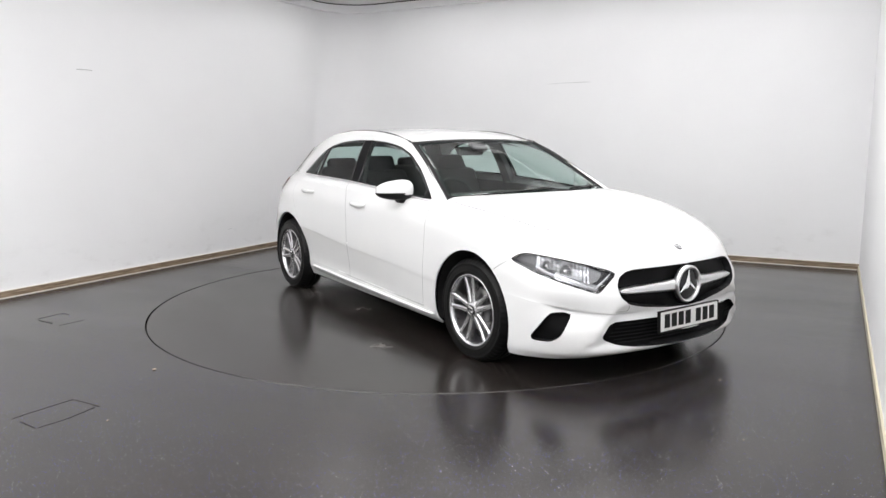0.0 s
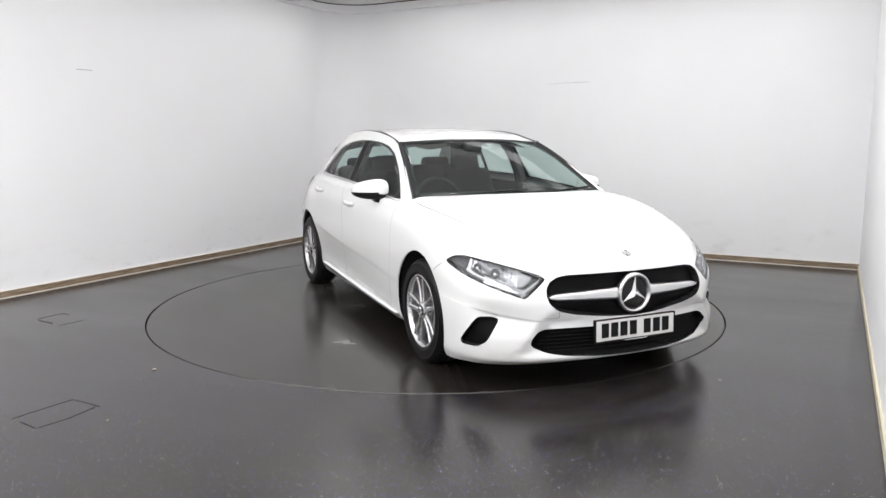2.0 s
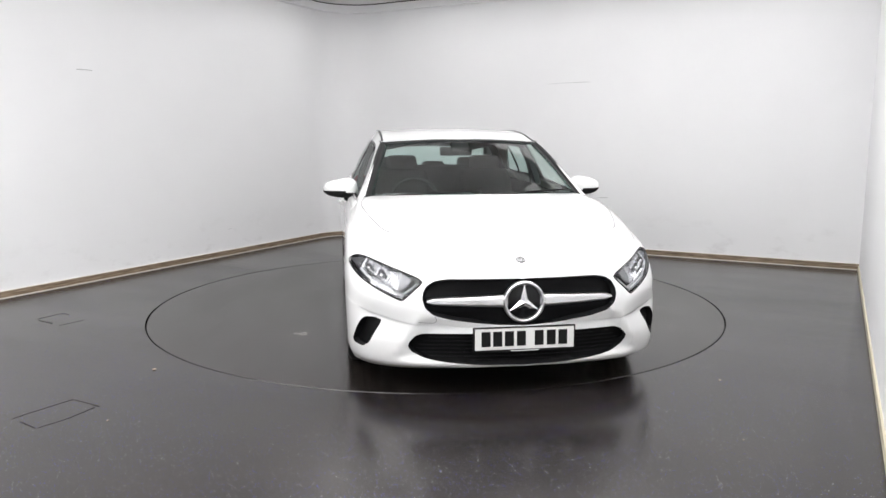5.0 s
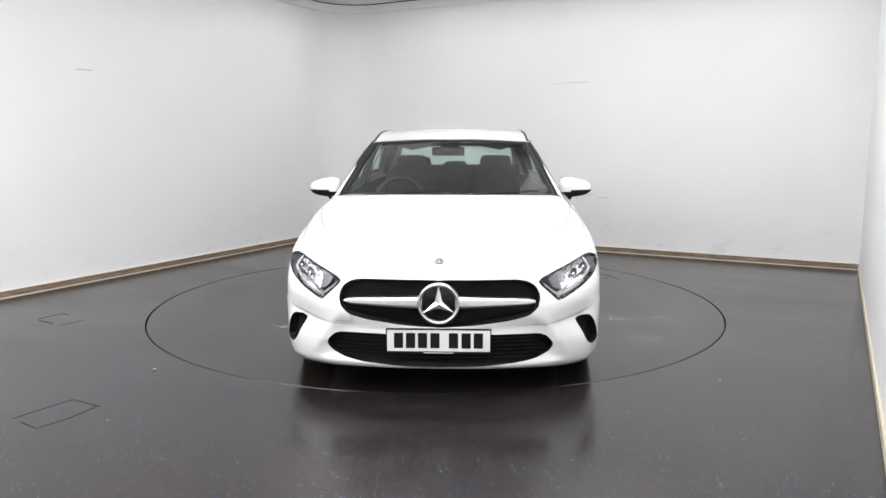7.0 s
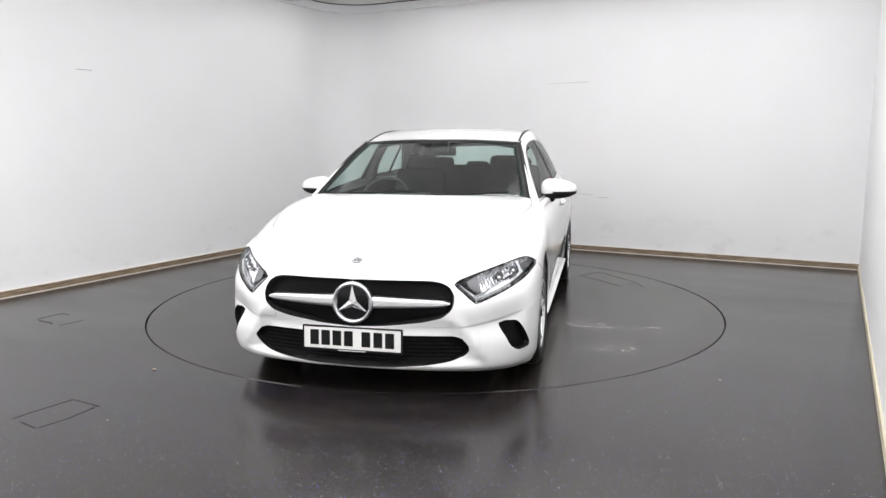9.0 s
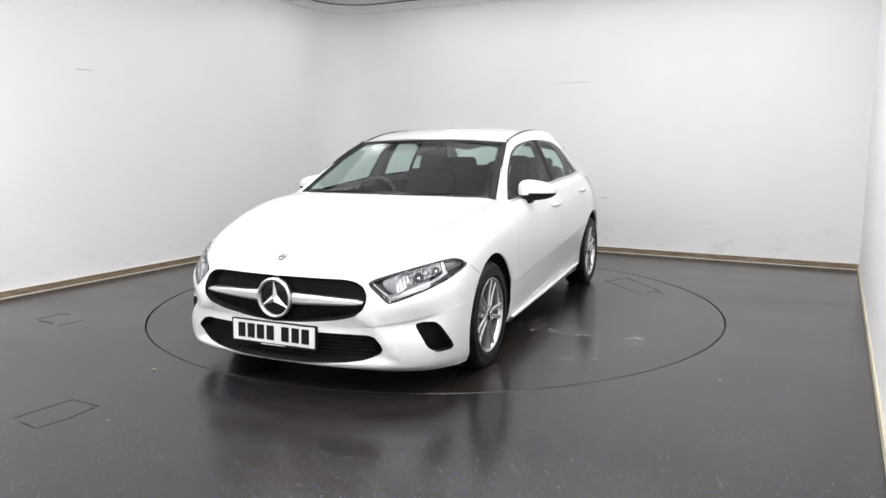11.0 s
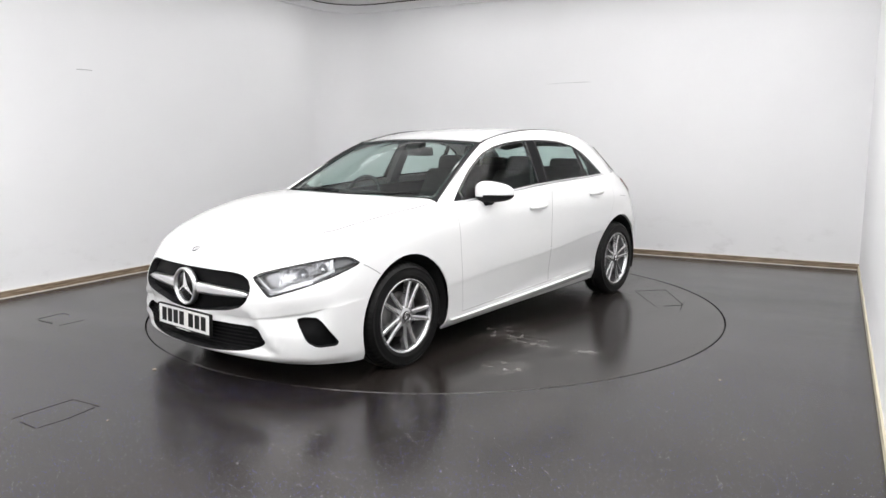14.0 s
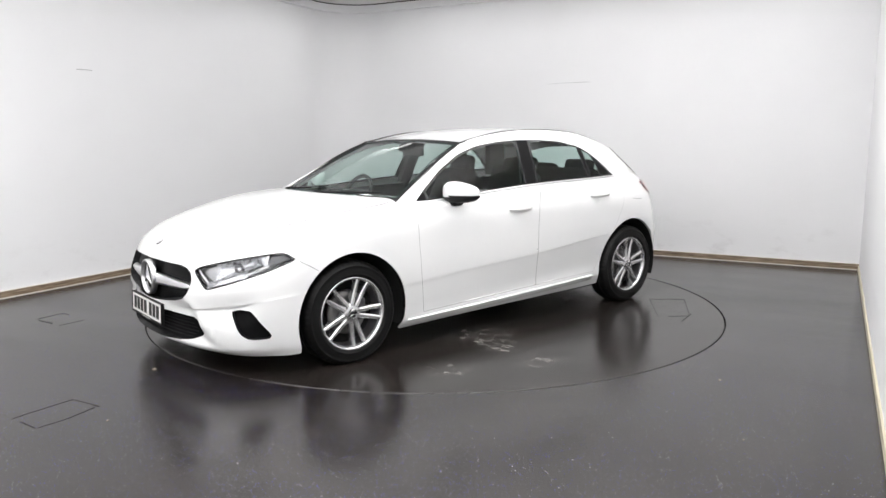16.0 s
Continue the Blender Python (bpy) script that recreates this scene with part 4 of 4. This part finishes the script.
def grille(car, back):
    back_o = back.copy()
    ob = part("grille", shift(back, -.040), MESHY, car, "black radiator grille with silver cross bar")
    part("grille_surround", recess_wall(back_o, .041), TRIM, ob)
    # upper slats and lower studs
    for k in range(3):
        bm = bmesh.new()
        z = .565 + .020 * k
        w = .46 - .03 * k
        tube(bm, curve([(2.180 - .035 * (abs(t) ** 2.2), t * w, z) for t in (-1, -.6, -.3, 0, .3, .6, 1)], 24), .004, 6)
        part("slat", bm, MESHY, ob)
    bm = bmesh.new()
    for r in range(4):
        for c in range(-13, 14):
            y = (c + .5 * (r % 2)) * .034
            z = .412 + .021 * r
            if abs(y) < .13 and z > .40 or abs(y) > .47 - (.47 - z) * 1.6:
                continue
            x = 2.198 - .30 * y * y - .012
            box(bm, x - .004, x + .004, y - .008, y + .008, z - .003, z + .003)
    tag = part("grille_studs", bm, LAMPGREY, ob, "", False)
    tag["kind"] = "stuff"
    # cross bar
    for s in (1, -1):
        bm = bmesh.new()
        rows = []
        for i in range(25):
            u = i / 24
            y = .085 + .41 * u
            x = 2.242 - .19 * y * y - .015 * u
            h = .020 * (1 - u) ** 0.8 + .015 * min(1, (1 - u) * 8 + .35)
            z = .516 - .001 * u
            rows.append([(x - .02, s * y, z + h), (x + .000, s * y, z + h * .85), (x + .009, s * y, z + h * .35), (x + .007, s * y, z + h * .05), (x + .012, s * y, z - h * .35), (x + .009, s * y, z - h * .8), (x - .02, s * y, z - h)])
        grid_faces(bm, rows)
        oriented(bm, (1.8, 0, .516))
        part("grille_bar", bm, SATIN, ob, "satin silver cross bar")
    # round badge: ring, dark dish and three plain bars
    bm = bmesh.new()
    spin(bm, [(.108, -.02), (.109, .006), (.103, .014), (.096, .014), (.090, .006), (.089, -.004)], 56, "X")
    for v in bm.verts:
        v.co += Vector((2.250, 0, .514))
    badge = part("badge_ring", bm, SATIN, ob, "round chrome badge ring")
    bm = bmesh.new()
    spin(bm, [(.0, .002), (.06, .0), (.092, -.004)], 40, "X")
    for v in bm.verts:
        v.co += Vector((2.250, 0, .514))
    oriented(bm, (2, 0, .514))
    part("badge_dish", bm, BLACK, badge)
    for k in range(3):
        bm = bmesh.new()
        a = math.pi / 2 + 2 * math.pi * k / 3
        d, e = Vector((0, math.cos(a), math.sin(a))), Vector((0, -math.sin(a), math.cos(a)))
        c = Vector((2.252, 0, .514))
        tip = bm.verts.new(c + d * .093 + Vector((.003, 0, 0)))
        l, r = bm.verts.new(c + d * .012 + e * .019), bm.verts.new(c + d * .012 - e * .019)
        top = bm.verts.new(c + Vector((.013, 0, 0)))
        o = bm.verts.new(c - d * .012)
        for f in ((tip, l, top), (tip, top, r), (l, o, top), (o, r, top)):
            bm.faces.new(f)
        oriented(bm, (2.2, 0, .514))
        part("badge_bar", bm, CHROME, badge, "", False)


def lower_intake(car, back):
    back_o = back.copy()
    ob = part("lower_intake", shift(back, -.035), MESHY, car, "black honeycomb lower air intake")
    part("intake_surround", recess_wall(back_o, .036), TRIM, ob)
    bm = bmesh.new()
    for r in range(7):
        z = .205 + .020 * r
        for c in range(-30, 31):
            y = (c + .5 * (r % 2)) * .019
            edge = .555 - abs(z - .275) * 1.3
            if abs(y) > edge or z < .198 + .09 * y * y:
                continue
            x = 2.236 - .24 * y * y
            tube(bm, [(x, y - .0095, z), (x, y, z + .008), (x, y + .0095, z)], .0016, 4)
    tag = part("honeycomb", bm, TRIM, ob, "", False)
    tag["kind"] = "stuff"


def number_plate(car):
    m = pose(2.272, 0, .328, 0, -2.5, 0)
    ob = part("number_plate", rbox(-.012, .003, -.262, .262, -.056, .056, .003), PLATE, car, "white number plate with black characters", False, m)
    bm = bmesh.new()
    for y0, y1, z0, z1 in ((-.268, .268, .056, .061), (-.268, .268, -.066, -.056), (-.268, -.262, -.056, .056), (.262, .268, -.056, .056)):
        box(bm, -.014, .005, y0, y1, z0, z1)
    part("plate_surround", bm, INK, ob, "black plate surround", False)
    for y in (-.203, -.142, -.081, -.018, .076, .140, .202):
        bm = bmesh.new()
        w = .0235
        box(bm, .003, .0042, y - w, y + w, -.038, .040)
        part("character_bar", bm, INK, ob, "", False)
    bm = bmesh.new()
    box(bm, .005, .0056, -.075, .075, -.0640, -.0595)
    part("caption_bar", bm, PLATE, ob, "", False)
    for y in (-.243, .243):
        bm = bmesh.new()
        spin(bm, [(0, .006), (.004, .006), (.006, .003)], 12, "X")
        for v in bm.verts:
            v.co += Vector((0, y, -.010))
        part("plate_screw", bm, PLATE, ob)


def bonnet_badge(car):
    bm = bmesh.new()
    spin(bm, [(0, .004), (.012, .004), (.020, .0035), (.026, .002), (.027, -.004)], 28, "Z")
    m = pose(2.170, 0, .7225, 0, 30, 0)
    ob = part("bonnet_badge", bm, LAMPGREY, car, "small round dark bonnet badge with a silver centre", True, m)
    bm = bmesh.new()
    spin(bm, [(.0225, .0035), (.0215, .0048), (.0195, .0048), (.0185, .004)], 28, "Z")
    for k in range(3):
        a = 2 * math.pi * k / 3
        tube(bm, [(0, 0, .0045), (.019 * math.cos(a), .019 * math.sin(a), .0045)], .0022, 5)
    part("badge_centre", bm, SATIN, ob)


def wipers(car):
    foot = [Vector(p) for p in LINE_SCREEN_FOOT]
    line = curve([Vector((p.x, -p.y, p.z)) for p in foot[::-1]] + foot[1:], 60)
    for k0, k1 in ((6, 31), (30, 55)):
        pts = [line[k] + Vector((-.012 - .0016 * (k - k0), 0, .016 + .0012 * (k - k0))) for k in range(k0, k1, 2)]
        bm = bmesh.new()
        tube(bm, pts, .006, 6)
        part("wiper", bm, TRIM, car, "black windscreen wiper")


def cabin(car):
    # dark tub below the windows, headliner, dashboard, seats, steering wheel
    bm = bmesh.new()
    rows = []
    for x, y, z in ((1.05, .70, .92), (.4, .76, .93), (-.4, .76, .96), (-1.2, .70, .98), (-1.72, .56, .99)):
        rows.append([(x, -y, z), (x, -y + .04, .34), (x, 0, .30), (x, y - .04, .34), (x, y, z)])
    grid_faces(bm, rows)
    part("cabin_lining", bm, DASH, car, "dark cabin lining", False)
    bm = bmesh.new()
    rows = []
    for x, z, w in ((.16, 1.300, .55), (-.1, 1.352, .555), (-.5, 1.372, .555), (-.95, 1.352, .55), (-1.3, 1.305, .54), (-1.6, 1.262, .45)):
        rows.append([(x, -w, z - .035), (x, -w * .6, z), (x, 0, z + .008), (x, w * .6, z), (x, w, z - .035)])
    grid_faces(bm, rows)
    part("headliner", bm, HEADLINER, car)
    bm = rbox(.62, 1.10, -.70, .70, .70, .915, .05, 3)
    for v in bm.verts:
        if v.co.z > .85:
            v.co.z += .03 * (1 - abs(v.co.y) / .7) + (v.co.x - .9) * .06
    dash = part("dashboard", bm, DASH, car, "dark dashboard")
    bm = rbox(.64, .68, -.62, .02, .885, .965, .012)
    part("instrument_screen", bm, BLACK, dash)
    # steering wheel on the right-hand side of the car
    bm = bmesh.new()
    pts = [(.182 * math.cos(2 * math.pi * k / 36), 0.0, .182 * math.sin(2 * math.pi * k / 36)) for k in range(36)]
    tube(bm, pts, .015, 10, True)
    for a in (0, 180, 270):
        c, s = math.cos(radians(a)), math.sin(radians(a))
        tube(bm, [(.05 * c, .012, .05 * s), (.175 * c, 0, .175 * s)], .014, 8)
    m = Matrix.Translation((.50, -.37, .885)) @ Euler((0, 0, radians(90))).to_matrix().to_4x4() @ Euler((radians(-24), 0, 0)).to_matrix().to_4x4()
    wheel_ob = part("steering_wheel", bm, DASH, car, "black steering wheel", True, m)
    bm = rbox(-.075, .075, -.01, .03, -.06, .06, .02)
    part("airbag_cover", bm, DASH, wheel_ob)
    for x, y in ((-.12, .37), (-.12, -.37)):
        seat(car, x, y)
    bm = rbox(-1.10, -.62, -.62, .62, .42, .62, .07, 3)
    bench = part("rear_bench", bm, SEAT, car, "dark rear bench seat")
    bm = rbox(-.07, .07, -.62, .62, 0, .56, .05, 3)
    part("bench_back", bm, SEAT, bench, "", True, pose(-1.08, 0, .56, 0, -20, 0))
    for y, w, z in ((-.38, .14, 1.09), (0, .11, 1.05), (.38, .14, 1.09)):
        part("headrest", rbox(-.05, .05, -w, w, -.07, .075, .035, 3), SEAT, bench, "", True, pose(-1.30, y, z, 0, -15, 0))
    # wide inner trims of the middle and rear pillars, front belts
    for s in (1, -1):
        for name, pts, w, t in (("pillar_trim", [(-.262, .770, .96), (-.285, .735, 1.08), (-.312, .690, 1.20), (-.335, .630, 1.30), (-.35, .560, 1.34)], .070, .030), ("rear_pillar_trim", [(-1.33, .700, 1.00), (-1.30, .660, 1.12), (-1.25, .610, 1.22), (-1.20, .555, 1.285)], .125, .025)):
            bm = bmesh.new()
            rows = []
            for x, y, z in curve(pts, 12):
                rows.append([(x + w, s * (y + .01), z), (x + w * .75, s * (y - t), z), (x - w * .75, s * (y - t), z), (x - w, s * (y + .01), z)])
            grid_faces(bm, rows)
            part(name, bm, PILLAR, car, "dark grey inner pillar trim", False)
        bm = bmesh.new()
        grid_faces(bm, [[p + Vector((.022, 0, 0)), p + Vector((-.022, 0, 0))] for p in curve([(-.30, s * .66, 1.20), (-.27, s * .70, 1.02), (-.24, s * .72, .80)], 8)])
        part("seat_belt", bm, SEAT, car, "black seat belt")
    # inner mirror and sensor pod
    bm = rbox(-.015, .015, -.125, .125, -.033, .033, .012, 2)
    mir = part("inner_mirror", bm, DASH, car, "dark inner rear-view mirror", True, pose(.20, -.02, 1.245, 0, 8, 0))
    bm = rbox(-.05, .05, -.07, .07, -.02, .03, .015, 2)
    part("sensor_pod", bm, DASH, mir, "", True, pose(.06, .02, .045, 0, 28, 0))


def seat(car, x, y):
    bm = rbox(-.26, .26, -.25, .25, -.08, .08, .06, 3)
    ob = part("front_seat", bm, SEAT, car, "dark fabric front seat", True, pose(x, y, .52, 0, -6, 0))
    bm = rbox(-.065, .065, -.24, .24, 0, .60, .055, 3)
    for v in bm.verts:
        if v.co.z > .3:
            v.co.y *= 1 - .35 * (v.co.z - .3)
        if abs(v.co.y) > .17 and v.co.z < .5:
            v.co.x += .03
    part("seat_back", bm, SEAT, ob, "", True, pose(-.22, 0, .03, 0, -18, 0))
    bm = rbox(-.05, .05, -.135, .135, -.09, .10, .045, 3)
    part("headrest", bm, SEAT, ob, "", True, pose(-.43, 0, .63, 0, -10, 0))
    for yy in (-.06, .06):
        bm = bmesh.new()
        tube(bm, [(-.39, yy, .50), (-.42, yy, .60)], .007, 6)
        part("headrest_post", bm, TRIM, ob)


def underside(car):
    bm = bmesh.new()
    box(bm, -1.98, 2.06, -.60, .60, .17, .30)
    box(bm, -.96, .93, -.82, .82, .165, .26)
    box(bm, -.96, .93, -.80, .80, .24, .80)
    part("underbody", bm, LINER, car, "black underbody", False)
    for x in (1.340, -1.376):
        for s in (1, -1):
            bm = bmesh.new()
            rows = []
            for k in range(25):
                a = math.pi * (1.12 - 1.24 * k / 24)
                r = .376
                rows.append([(x + r * math.cos(a), s * .60, .315 + r * math.sin(a)), (x + r * math.cos(a), s * .862, .315 + r * math.sin(a))])
            grid_faces(bm, rows)
            vs = [bm.verts.new((x + .380 * math.cos(2 * math.pi * k / 32), s * .62, .315 + .380 * math.sin(2 * math.pi * k / 32))) for k in range(32)]
            bm.faces.new(vs)
            bmesh.ops.delete(bm, geom=[v for v in bm.verts if v.co.z < .02], context="VERTS")
            part("arch_liner", bm, LINER, car, "", False)


WHEEL = {}


def wheel(car, x, s, spin0):
    m = pose(x, s * .890, .304, 0, 0, 0 if s > 0 else 180)
    if not WHEEL:
        WHEEL["tyre"] = tyre_mesh()
        WHEEL["rim"] = rim_mesh()
        WHEEL["spoke"] = spoke_mesh()
        bm = bmesh.new()
        spin(bm, [(.055, -.085), (.055, -.075), (.135, -.075), (.135, -.098), (.055, -.098)], 40, "Y")
        WHEEL["disc"] = mesh_of("brake_disc", bm, DISC)
        bm = rbox(-.125, -.06, -.115, -.055, -.06, .075, .015)
        WHEEL["caliper"] = mesh_of("caliper", bm, LAMPGREY)
        bm = bmesh.new()
        spin(bm, [(0, -.002), (.022, -.002), (.028, -.004), (.031, -.010), (.032, -.02)], 28, "Y")
        WHEEL["cap"] = mesh_of("cap", bm, BLACK)
        bm = bmesh.new()
        spin(bm, [(.0275, -.0025), (.0275, -.001), (.0245, -.001), (.0245, -.0022)], 28, "Y")
        for k in range(3):
            a = math.pi / 2 + 2 * math.pi * k / 3
            d = Vector((math.cos(a), 0, math.sin(a)))
            tube(bm, [Vector((0, -.0015, 0)), d * .025 + Vector((0, -.0015, 0))], .0022, 5)
        WHEEL["mark"] = mesh_of("cap_mark", bm, CHROME)
        bm = bmesh.new()
        spin(bm, [(0, .006), (.007, .006), (.0085, .0)], 8, "Y")
        WHEEL["bolt"] = mesh_of("wheel_bolt", bm, DISC)
        # Added black disc gives the gaps between the spokes their dark shade.
        bm = bmesh.new()
        spin(bm, [(.0, -.11), (.20, -.11)], 32, "Y")
        WHEEL["back"] = mesh_of("wheel_shade_disc", bm, LINER)
        bm = bmesh.new()
        spin(bm, [(.1965, -.030), (.190, -.075), (.188, -.18)], 48, "Y")
        WHEEL["barrel"] = mesh_of("barrel", bm, SHADED_ALLOY)
        bm = bmesh.new()
        tube(bm, [(.166, -.036, -.090), (.150, -.020, -.083)], .004, 6)
        WHEEL["valve"] = mesh_of("valve", bm, TRIM)
        for key in ("rim", "spoke", "barrel", "back"):
            WHEEL[key].transform(Matrix.Diagonal((1.035, 1, 1.035, 1)))
    ob = new("wheel", WHEEL["rim"])
    ob.parent = car
    ob.matrix_basis = m
    ob["label"] = "silver alloy wheel with five twin spokes"

    def sub(name, key, mm=None):
        o = new(name, WHEEL[key])
        o.parent = ob
        if mm is not None:
            o.matrix_basis = mm
        return o

    tagged(sub("tyre", "tyre"), "black rubber tyre")
    tagged(sub("brake_disc", "disc"), "grey steel brake disc")
    sub("brake_caliper", "caliper")
    sub("wheel_shade_disc", "back")
    sub("barrel", "barrel")
    cap = sub("centre_cap", "cap")
    sub("cap_mark", "mark")
    sub("valve", "valve")
    for k in range(5):
        turn = Euler((0, radians(72 * k + spin0), 0)).to_matrix().to_4x4()
        sub("spoke", "spoke", turn)
        sub("wheel_bolt", "bolt", turn @ pose(0, -.022, .046))


def tyre_mesh():
    bm = bmesh.new()
    prof = [(.214, -.018), (.2205, -.006), (.229, -.002), (.237, .001), (.239, .003), (.243, .003), (.245, .002), (.254, .003), (.270, .002), (.285, -.002), (.288, .0005), (.292, -.001), (.295, -.006), (.306, -.014), (.315, -.026), (.3205, -.040), (.3225, -.07), (.3225, -.078), (.3155, -.079), (.3155, -.085), (.3225, -.086),
            (.3225, -.120), (.3155, -.121), (.3155, -.127), (.3225, -.128), (.3225, -.150), (.318, -.172), (.302, -.190), (.26, -.202), (.214, -.190)]
    spin(bm, prof, 180, "Y")
    for v in bm.verts:
        # grooves across the shoulder of the tread
        if math.hypot(v.co.x, v.co.z) > .300 and v.co.y > -.06 and round(math.degrees(math.atan2(v.co.z, v.co.x)) / 2) % 3 == 0:
            v.co.x *= .984
            v.co.z *= .984
        v.co.z = max(v.co.z, -.3038)
    return mesh_of("tyre", bm, RUBBER)


def rim_mesh():
    bm = bmesh.new()
    prof = [(.213, -.022), (.217, -.010), (.216, -.004), (.210, -.003), (.203, -.008), (.198, -.022), (.196, -.032)]
    spin(bm, prof, 64, "Y")
    hub = bmesh.new()
    spin(hub, [(.030, -.012), (.040, -.014), (.058, -.024), (.066, -.040), (.066, -.075)], 40, "Y")
    out = joined(bm, hub)
    return mesh_of("wheel_rim", out, ALLOY)


def spoke_mesh():
    """A pair of spokes that part towards the rim."""
    bm = bmesh.new()
    for side in (-1, 1):
        rows = []
        for i in range(9):
            u = i / 8
            r = .048 + .152 * u
            off = side * (.0150 + .0215 * u)
            w = .0150 - .0030 * u
            y = -.014 - .006 * math.sin(math.pi * u * .9) + .006 * u
            t = .042
            rows.append([Vector((off - w, y - t, r)), Vector((off - w, y - .006, r)), Vector((off - w * .45, y, r)), Vector((off + w * .45, y, r)), Vector((off + w, y - .006, r)), Vector((off + w, y - t, r))])
        vs = grid_faces(bm, rows)
    bmesh.ops.recalc_face_normals(bm, faces=bm.faces)
    return mesh_of("spoke", bm, ALLOY, False)


# ---------------------------------------------------------------- build
build_room()
build_lights()
build_marks()
turntable = build_turntable()
car = build_car()


def motions():
    rows_car, rows_table = [], []
    for k in range(17):
        th = TH0 + OMEGA * k
        s, c = math.sin(radians(th)), math.cos(radians(th))
        x = HUB[0] + CAR_ON[0] * s + CAR_ON[1] * c
        y = HUB[1] - CAR_ON[0] * c + CAR_ON[1] * s
        rows_car.append((float(k), pose(x, y, 0, 0, 0, th - 90)))
        rows_table.append((float(k), pose(HUB[0], HUB[1], 0, 0, 0, th)))
    walk(car, rows_car)
    walk(turntable, rows_table)


motions()
